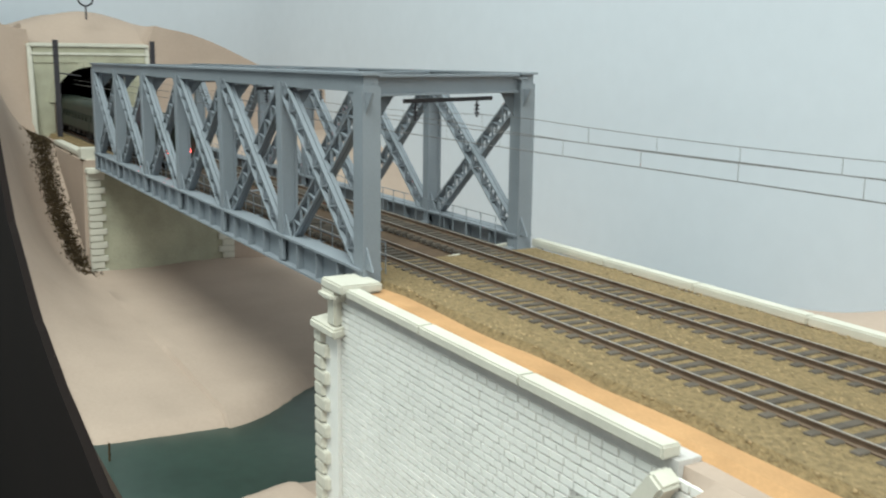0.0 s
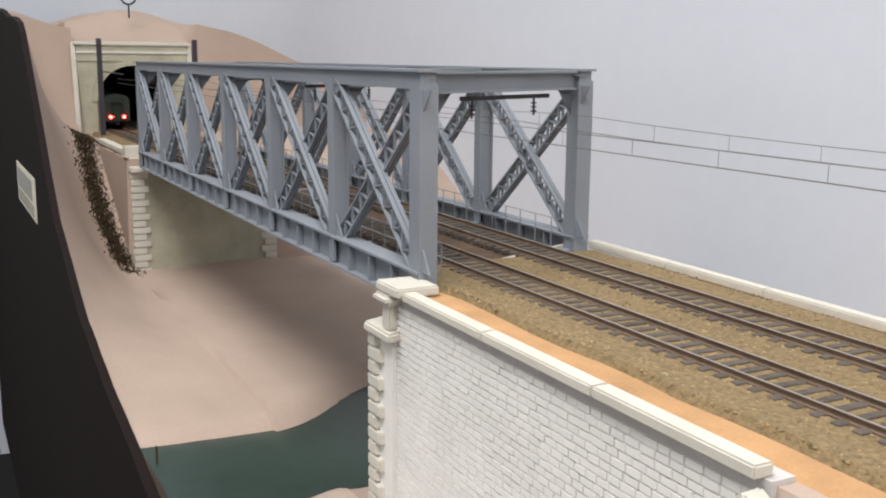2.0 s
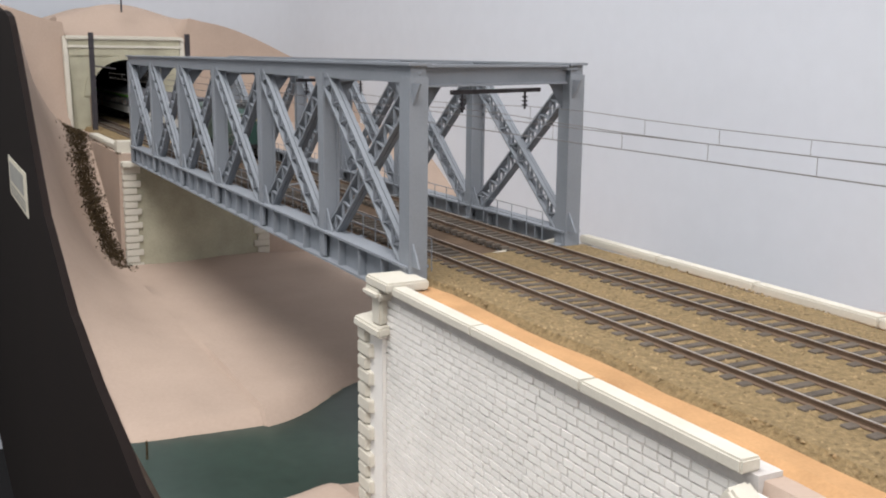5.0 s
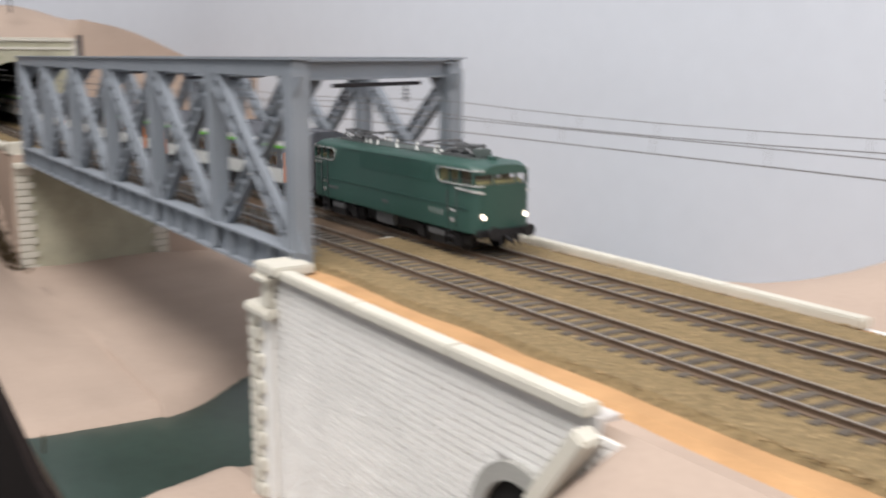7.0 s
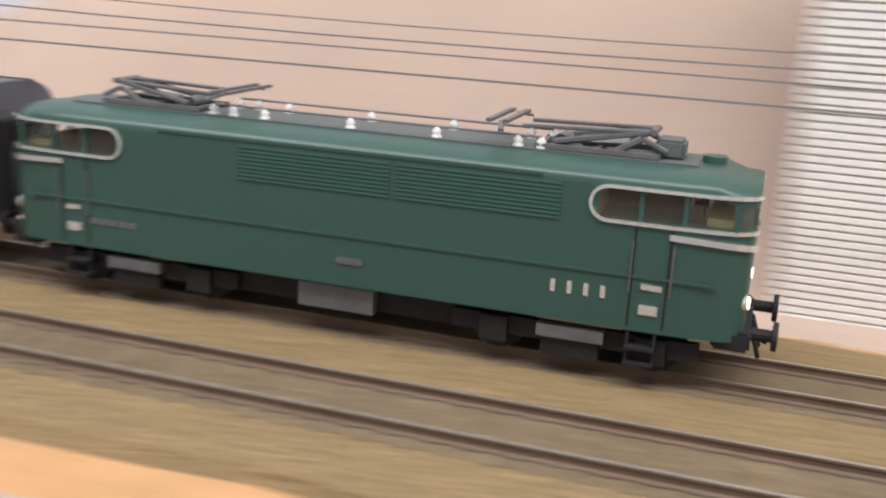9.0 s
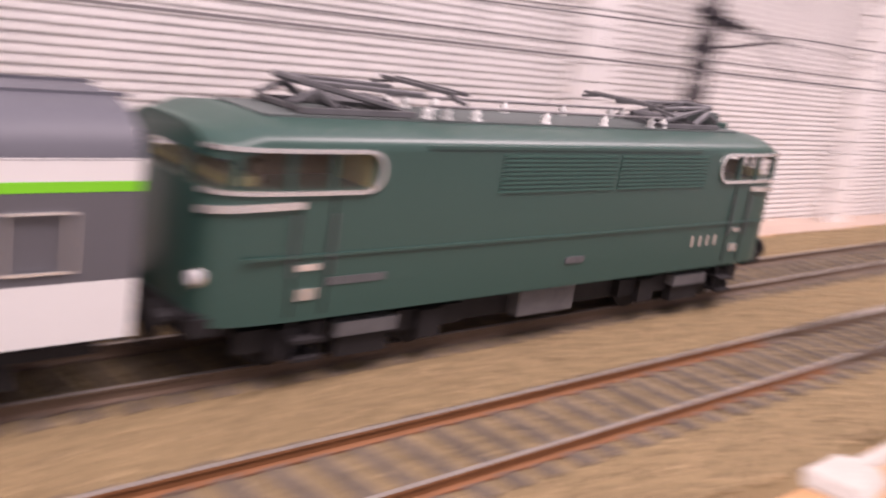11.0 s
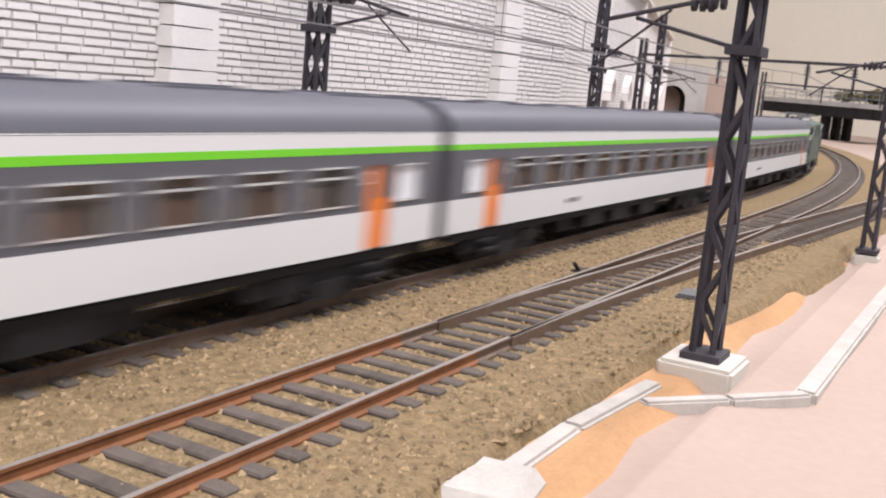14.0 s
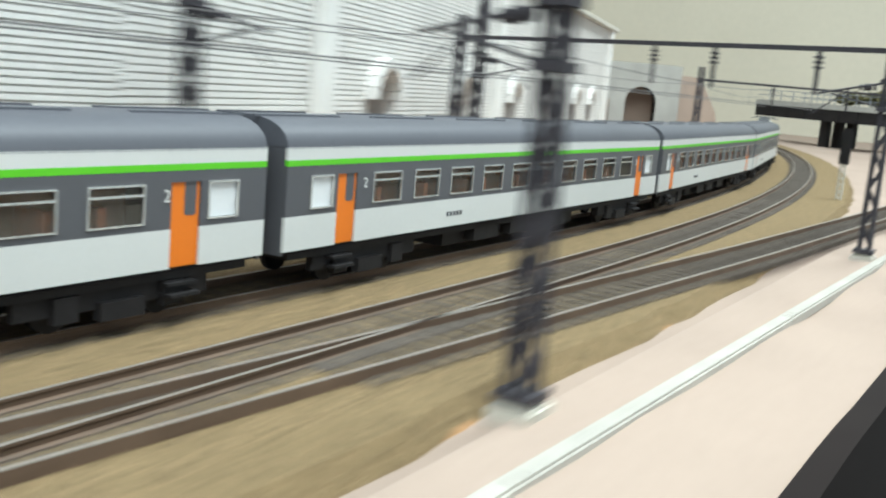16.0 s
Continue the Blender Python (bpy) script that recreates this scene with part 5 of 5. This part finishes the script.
def pantograph_mesh(cx, k):
    bm = bmesh.new()
    box(bm, cx - 0.013, cx + 0.013, -0.007, -0.0058, 0.0462, 0.0474)
    box(bm, cx - 0.013, cx + 0.013, 0.0058, 0.007, 0.0462, 0.0474)
    for x in (-0.012, 0.0, 0.012):
        beam(bm, (cx + x, -0.0068, 0.0468), (cx + x, 0.0068, 0.0468), 0.0012, 0.001)
    for y in (-0.005, 0.005):
        rod(bm, (cx - k * 0.009, y, 0.0480), (cx + k * 0.011, y * 0.7, 0.0524), 0.0008, 6)
        rod(bm, (cx + k * 0.011, y * 0.7, 0.0524), (cx - k * 0.016, y, 0.0512), 0.0006, 6)
        rod(bm, (cx + k * 0.004, y, 0.0470), (cx + k * 0.009, y, 0.0508), 0.0009, 6)
        rod(bm, (cx + k * 0.009, y, 0.0508), (cx + k * 0.014, y, 0.0480), 0.0007, 6)
    rod(bm, (cx + k * 0.011, -0.0045, 0.0524), (cx + k * 0.011, 0.0045, 0.0524), 0.0009, 8)
    rod(bm, (cx - k * 0.008, -0.0035, 0.0480), (cx - k * 0.008, 0.0035, 0.0480), 0.0017, 10)
    rod(bm, (cx - k * 0.004, 0, 0.0480), (cx + k * 0.006, 0, 0.0485), 0.0015, 8)
    bmesh.ops.translate(bm, verts=bm.verts[:], vec=(0, 0, -0.0024))
    bmesh.ops.scale(bm, verts=bm.verts[:], vec=(1, 1, 0.8), space=Matrix.Translation((0, 0, -0.0436)))
    return bm


loco = build_loco()
COACH = "white and dark grey passenger coach with orange doors, lime stripe"
first = build_coach(COACH)
coaches = [first] + [copy_thing(first, Matrix()) for _ in range(5)]
# the two leading coaches have clear panes beside the doors
for c, behind in ((coaches[0], -1.0), (coaches[1], 0.0)):
    for ob in c.children:
        if ob.type == "MESH" and ob.name.split(".")[0] == "window" and ob.data.materials[0] == M_MILK and ob.data.vertices[0].co.x > behind:
            ob.data = ob.data.copy()
            ob.data.materials[0] = M_GREY
            tagged(ob, "grey pane beside the door")
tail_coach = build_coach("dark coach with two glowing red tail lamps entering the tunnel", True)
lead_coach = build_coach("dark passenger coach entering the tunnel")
# Dark coaches: tunnel gloom put into one colour for sides, trim, panes, seats.
M_DIM = material("dimmed_coach_green", (0.02, 0.028, 0.02), 0.5, vary=0.1, scale=20, bump=0.02)
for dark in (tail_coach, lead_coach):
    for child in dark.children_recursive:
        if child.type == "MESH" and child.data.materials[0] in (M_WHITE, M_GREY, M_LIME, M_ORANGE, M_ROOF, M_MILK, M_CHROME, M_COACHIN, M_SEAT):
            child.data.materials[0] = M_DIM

# place of the locomotive's rear end along the far track, by time
TAIL = [(0.0, -2.10), (2.5, -1.365), (6.0, -0.345), (6.5, -0.235), (7.0, -0.093), (7.5, 0.048), (8.0, 0.188), (8.2, 0.238), (10.5, 0.822), (11.0, 0.966), (11.5, 1.0930), (12.0, 1.2235), (12.5, 1.3590), (13.5, 1.6275), (14.3, 1.8432), (15.0, 2.0270), (15.5, 2.1560), (16.0, 2.2935)]


def tail_at(t):
    return lerp_table(TAIL, t)


def on_track(s, half, y0, turn=0.0):
    a, _ = along(s - half, y0)
    b, _ = along(s + half, y0)
    d = b - a
    m = (a + b) / 2
    return pose(m.x, m.y, 0, 0, 0, math.degrees(math.atan2(d.y, d.x)) + turn)


def motions():
    times = [i * 0.5 for i in range(33)]
    walk(loco, [(t, on_track(tail_at(t) + 0.086, 0.05, D)) for t in times])
    for i, c in enumerate(coaches):
        off = -0.012 - 0.146 - i * 0.2985
        walk(c, [(t, on_track(tail_at(t) + off, 0.09, D)) for t in times])
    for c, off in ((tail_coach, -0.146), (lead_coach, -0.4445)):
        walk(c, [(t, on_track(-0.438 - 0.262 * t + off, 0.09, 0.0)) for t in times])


# ---- beside the tracks: kerbs, slab, point motor, signals ----
kerb = tagged(thing("kerb", "cream painted kerb strips round the pink path", "kerb"), kind="structure")
coping("kerb", [(1.066, -0.0345, -0.0066), (1.091, -0.0345, -0.0066), (1.128, -0.0375, -0.0066)], 0.0042, 0.0040, M_KERB, "", kerb, step=0.04)
coping("kerb", [(1.114, -0.0395, -0.0066), (1.129, -0.052, -0.0066), (1.145, -0.0645, -0.0066)], 0.0034, 0.0036, M_KERB, "", kerb, step=0.03)
coping("kerb", [(1.145, -0.0640, -0.0066), (1.339, -0.0660, -0.0066), (1.70, -0.0750, -0.0066), (2.2, -0.088, -0.0066)], 0.0046, 0.0038, M_KERB, "", kerb, step=0.16)
bm = bmesh.new()
box(bm, -0.0085, 0.0085, -0.0065, 0.0065, -0.003, 0.004)
bevelled(bm, 0.0018, 1)
ob = part("concrete_slab", bm, M_KERB)
ob.matrix_world = pose(1.0575, -0.0355, -0.0072, 0, 0, 8)
tagged(ob, "small cream concrete slab at the kerb's end", "slab")

motor = thing("point_motor", "small grey point motor beside the turnout", "point motor", m=pose(1.212, -0.0215, -0.0045, 0, 0, 4))
bm = bmesh.new()
box(bm, -0.006, 0.006, -0.003, 0.003, 0, 0.0032)
bevelled(bm, 0.0006)
part("motor_case", bm, M_STEELGREY, motor)
bm = bmesh.new()
rod(bm, (0, 0.003, 0.0012), (0, 0.024, 0.0012), 0.0005, 6)
part("throw_bar", bm, M_UNDER, motor)
bm = bmesh.new()
box(bm, 0.008, 0.012, -0.0015, 0.0015, 0, 0.0015)
part("end_plate", bm, M_COPING, motor)

lever = thing("point_lever", "black hand lever beside the far track", "lever", m=pose(1.222, 0.0155, -0.004))
bm = bmesh.new()
box(bm, -0.004, 0.004, -0.0015, 0.0015, 0, 0.0015)
part("lever_base", bm, M_UNDER, lever)
bm = bmesh.new()
rod(bm, (0, 0, 0.001), (-0.005, 0, 0.004), 0.0006, 6)
part("lever_arm", bm, M_UNDER, lever)


def build_signal(x, y, h, turn):
    root = thing("light_signal", "dark signal on a cream lattice post beside the tracks", "signal", "signals", m=pose(x, y, -0.005, 0, 0, turn))
    bm = bmesh.new()
    for sx in (-1, 1):
        beam(bm, (sx * 0.003, 0, 0), (sx * 0.003, 0, h), 0.001, 0.001)
    for i in range(6):
        z = h * (i + 0.5) / 6
        beam(bm, (-0.003, 0, z), (0.003, 0, z + h / 12), 0.0007, 0.0007)
    part("post", bm, M_COPING, root, "cream lattice post")
    bm = bmesh.new()
    box(bm, -0.006, 0.006, -0.0012, 0.0012, h, h + 0.026)
    bevelled(bm, 0.0008)
    part("target", bm, M_UNDER, root, "black signal target")
    for i in range(3):
        bm = bmesh.new()
        rod(bm, (0, -0.0012, h + 0.006 + i * 0.007), (0, -0.003, h + 0.006 + i * 0.007), 0.0016, 10)
        part("lens_hood", bm, M_UNDER, root)


build_signal(1.98, -0.005, 0.028, 40)
build_signal(2.16, -0.045, 0.036, 40)


# ---- gantry over the far curve ----
def build_gantry(x, y0, y1, h, dx=0.0):
    root = thing("gantry", "dark steel gantry with insulators spanning the curved tracks", "gantry", "gantries", m=pose(x, 0, -0.005))
    for y, xx in ((y0, 0.0), (y1, dx)):
        bm = bmesh.new()
        for sx in (-1, 1):
            for sy in (-1, 1):
                beam(bm, (xx + sx * 0.003, y + sy * 0.0025, 0), (xx + sx * 0.002, y + sy * 0.0018, h + 0.012), 0.0012, 0.0012)
        for i in range(12):
            za, zb, k = h * i / 12, h * (i + 1) / 12, 1 if i % 2 else -1
            beam(bm, (xx + k * 0.0027, y - 0.002, za), (xx - k * 0.0027, y - 0.002, zb), 0.001, 0.0006)
            beam(bm, (xx - 0.0027, y + k * 0.002, za), (xx - 0.0027, y - k * 0.002, zb), 0.0006, 0.001)
        part("gantry_post", bm, M_MAST, root)
    bm = bmesh.new()
    beam(bm, (0, y0, h), (dx, y1, h), 0.0016, 0.002)
    part("gantry_beam", bm, M_MAST, root)
    for t in (0.25, 0.5, 0.62, 0.8):
        bm = bmesh.new()
        p = Vector((dx * t, y0 + (y1 - y0) * t, h))
        rod(bm, p, p - Vector((0, 0, 0.018)), 0.0009, 6)
        for j in range(3):
            rod(bm, p - Vector((0, 0, 0.003 + j * 0.002)), p - Vector((0, 0, 0.0038 + j * 0.002)), 0.002, 10)
        part("hanger", bm, M_MAST, root)


build_gantry(1.693, 0.158, -0.100, 0.088, -0.09)
build_gantry(2.15, 0.16, -0.085, 0.085, 0.12)


# ---- far end: road bridge, slope, backdrop ----
def build_road_bridge():
    root = thing("road_bridge", "dark girder road bridge over the far tracks", "bridge", m=pose(3.42, 0.36, 0, 0, 0, 62))
    bm = bmesh.new()
    box(bm, -0.65, 0.02, -0.07, 0.07, 0.068, 0.078)
    part("deck", bm, M_CONCRETE, root)
    for y in (-0.065, 0.065):
        bm = bmesh.new()
        box(bm, -0.65, 0.02, y - 0.003, y + 0.003, 0.045, 0.068)
        for i in range(16):
            x = -0.64 + i * 0.041
            box(bm, x, x + 0.003, y - 0.006, y + 0.006, 0.045, 0.068)
        part("girder", bm, M_UNDER, root, "black plate girder")
        bm = bmesh.new()
        for i in range(22):
            x = -0.64 + i * 0.03
            rod(bm, (x, y, 0.078), (x, y, 0.098), 0.0009, 5)
        for z in (0.088, 0.098):
            beam(bm, (-0.65, y, z), (0.02, y, z), 0.0012, 0.0012)
        part("railing", bm, M_STEEL, root)
    for x in (-0.6, -0.4, -0.14):
        bm = bmesh.new()
        for y in (-0.04, 0.0, 0.04):
            box(bm, x - 0.008, x + 0.008, y - 0.008, y + 0.008, -0.006, 0.045)
        part("pier", bm, M_UNDER, root)


build_road_bridge()


def build_bush(x, y, z, r, n, seed, name="shrub", label="dull olive model shrub on the slope above the bridge"):
    rnd = random.Random(seed)
    root = thing(name, label, "shrub", "shrubs", m=pose(x, y, z))
    bm = bmesh.new()
    rod(bm, (0, 0, -0.01), (0, 0, r * 0.6), r * 0.06, 6)
    part("trunk", bm, M_SHRUB, root)
    verts, faces = [], []
    for _ in range(n):
        d = Vector((rnd.gauss(0, 1), rnd.gauss(0, 1), rnd.gauss(0, 0.4))).normalized() * r * rnd.uniform(0.35, 1.0) * (0.75 + 0.3 * math.sin(3 * rnd.random()))
        d.z *= 0.55
        c = d + Vector((0, 0, r * 0.5))
        a, b = Vector((rnd.gauss(0, 1), rnd.gauss(0, 1), rnd.gauss(0, 1))).normalized() * r * 0.16, Vector((rnd.gauss(0, 1), rnd.gauss(0, 1), rnd.gauss(0, 1))).normalized() * r * 0.16
        o = len(verts)
        verts += [tuple(c - a), tuple(c + b), tuple(c + a), tuple(c - b)]
        faces.append((o, o + 1, o + 2, o + 3))
    raw("crown", verts, faces, M_MOSS, root)


for i, (x, y, z, r) in enumerate(((3.34, 0.22, 0.078, 0.028), (3.31, 0.16, 0.078, 0.034), (3.28, 0.11, 0.078, 0.032), (3.24, 0.03, 0.078, 0.034), (3.21, -0.02, 0.078, 0.028))):
    build_bush(x, y, z, r, 700, 30 + i)


def build_slope():
    """Pale plaster slope block beside the second portal, and the hill behind the wall."""
    verts, faces = [], []
    for i in range(24):
        t = i / 23
        p, a = along(2.95 + 0.9 * t, D)
        nrm = Vector((-math.sin(a), math.cos(a), 0))
        f = p + nrm * 0.035
        h = 0.10 - 0.05 * t + 0.004 * math.sin(9 * t)
        g = p + nrm * (0.075 + 0.03 * t)
        verts += [(f.x, f.y, -0.007), (f.x + nrm.x * 0.01, f.y + nrm.y * 0.01, h * 0.45), (g.x, g.y, h), (g.x + nrm.x * 0.2, g.y + nrm.y * 0.2, h + 0.01), (g.x + nrm.x * 0.2, g.y + nrm.y * 0.2, -0.007)]
    for i in range(23):
        for k in range(4):
            faces.append((5 * i + k, 5 * i + k + 1, 5 * i + k + 6, 5 * i + k + 5))
    faces += [(0, 1, 2, 3, 4)]
    ob = raw("embankment", verts, faces, M_PLASTER)
    tagged(ob, "pale plaster embankment along the curved track", "embankment", kind="structure")


build_slope()
slab("sill_beam", 1.2, 2.1, 0.33, 0.359, 0.30, 0.34, M_CREAM, "cream wooden rail along the room wall", "trim")


# ---- notice card on the front board ----
card = thing("notice_card", "white card with a grey picture on the dark board", "card", m=pose(-0.72, -0.1362, -0.045))
bm = bmesh.new()
box(bm, -0.10, 0.10, -0.0006, 0, -0.022, 0.022)
part("paper", bm, M_CREAM, card)
bm = bmesh.new()
box(bm, -0.085, 0.07, -0.0010, -0.0006, -0.004, 0.017)
part("picture", bm, M_CONCRETE, card, "grey printed picture")
for i in range(3):
    bm = bmesh.new()
    box(bm, -0.085, 0.08, -0.0009, -0.0006, -0.010 - i * 0.004, -0.0085 - i * 0.004)
    part("text_bar", bm, M_STEELGREY, card)

# ---- river post ----
stick = thing("bank_post", "thin brown post on the river bank", "post", m=pose(-0.125, -0.1255, -0.13))
bm = bmesh.new()
rod(bm, (0, 0, -0.004), (0.001, 0, 0.010), 0.0007, 6)
part("stake", bm, M_SHRUB, stick)


# ---- loose ballast ----
def build_stones():
    rnd = np.random.RandomState(11)
    n = 46000
    xs = np.where(rnd.rand(n) < 0.62, rnd.uniform(0.98, 1.45, n), rnd.uniform(0.04, 0.98, n))
    ys = rnd.uniform(-0.0315, 0.081, n)
    zs = np.full(n, -0.0029) + rnd.uniform(-0.0003, 0.0003, n)
    r = rnd.uniform(0.00045, 0.0010, n)
    base = np.array([(1, 0, 0), (-0.5, 0.87, 0), (-0.5, -0.87, 0), (0, 0, 1), (0.1, 0, -1)])
    f = np.array([(0, 1, 3), (1, 2, 3), (2, 0, 3), (1, 0, 4), (2, 1, 4), (0, 2, 4)])
    ang = rnd.uniform(0, 6.28, n)
    jit = rnd.uniform(0.6, 1.3, (n, 5, 3))
    v = base[None] * jit * r[:, None, None] * np.array([1.1, 1.0, 0.7])
    c, s = np.cos(ang)[:, None], np.sin(ang)[:, None]
    out = np.empty_like(v)
    out[..., 0] = v[..., 0] * c - v[..., 1] * s + xs[:, None]
    out[..., 1] = v[..., 0] * s + v[..., 1] * c + ys[:, None]
    out[..., 2] = v[..., 2] + zs[:, None]
    faces = (f[None] + (np.arange(n) * 5)[:, None, None]).reshape(-1, 3)
    ob = raw("ballast_stones", out.reshape(-1, 3).tolist(), faces.tolist(), M_STONE)
    tagged(ob, "loose tan ballast stones spread between the tracks", "ballast", kind="stuff")


build_stones()


# ---- plain masts before the tunnel ----
for x, y in ((-0.90, -0.028), (-0.90, 0.090)):
    pole = thing("mast", "plain dark steel mast beside the tunnel mouth", "mast", "tunnel masts", m=pose(x, y, -0.006))
    bm = bmesh.new()
    box(bm, -0.0005, 0.0005, -0.0025, 0.0025, 0, 0.122)
    for k in (-1, 1):
        box(bm, -0.002, 0.002, k * 0.0025 - 0.0005, k * 0.0025 + 0.0005, 0, 0.122)
    part("pole", bm, M_MAST, pole)
    bm = bmesh.new()
    rod(bm, (0, 0, 0.082), (0, 0.028 if y < 0 else -0.036, 0.078), 0.0008, 6)
    part("cantilever", bm, M_MAST, pole)


# ---- grass tuft at the pier's foot ----
def build_grass():
    rnd = random.Random(21)
    verts, faces = [], []
    for _ in range(3500):
        a, q = rnd.uniform(0, 6.28), math.sqrt(rnd.random())
        x, y = 0.178 + 0.030 * q * math.cos(a), -0.068 + 0.014 * q * math.sin(a)
        z = ground_z(x, y) - 0.0005
        d = Vector((rnd.gauss(0, 0.5), rnd.gauss(0, 0.5), 1)).normalized() * rnd.uniform(0.0015, 0.004)
        o = len(verts)
        verts += [(x - 0.0003, y, z), (x + 0.0003, y, z), (x + d.x, y + d.y, z + d.z)]
        faces.append((o, o + 1, o + 2))
    tagged(raw("grass_tuft", verts, faces, M_MOSS), "olive static grass patch at the pier's foot", "grass", kind="stuff")


build_grass()

motions()
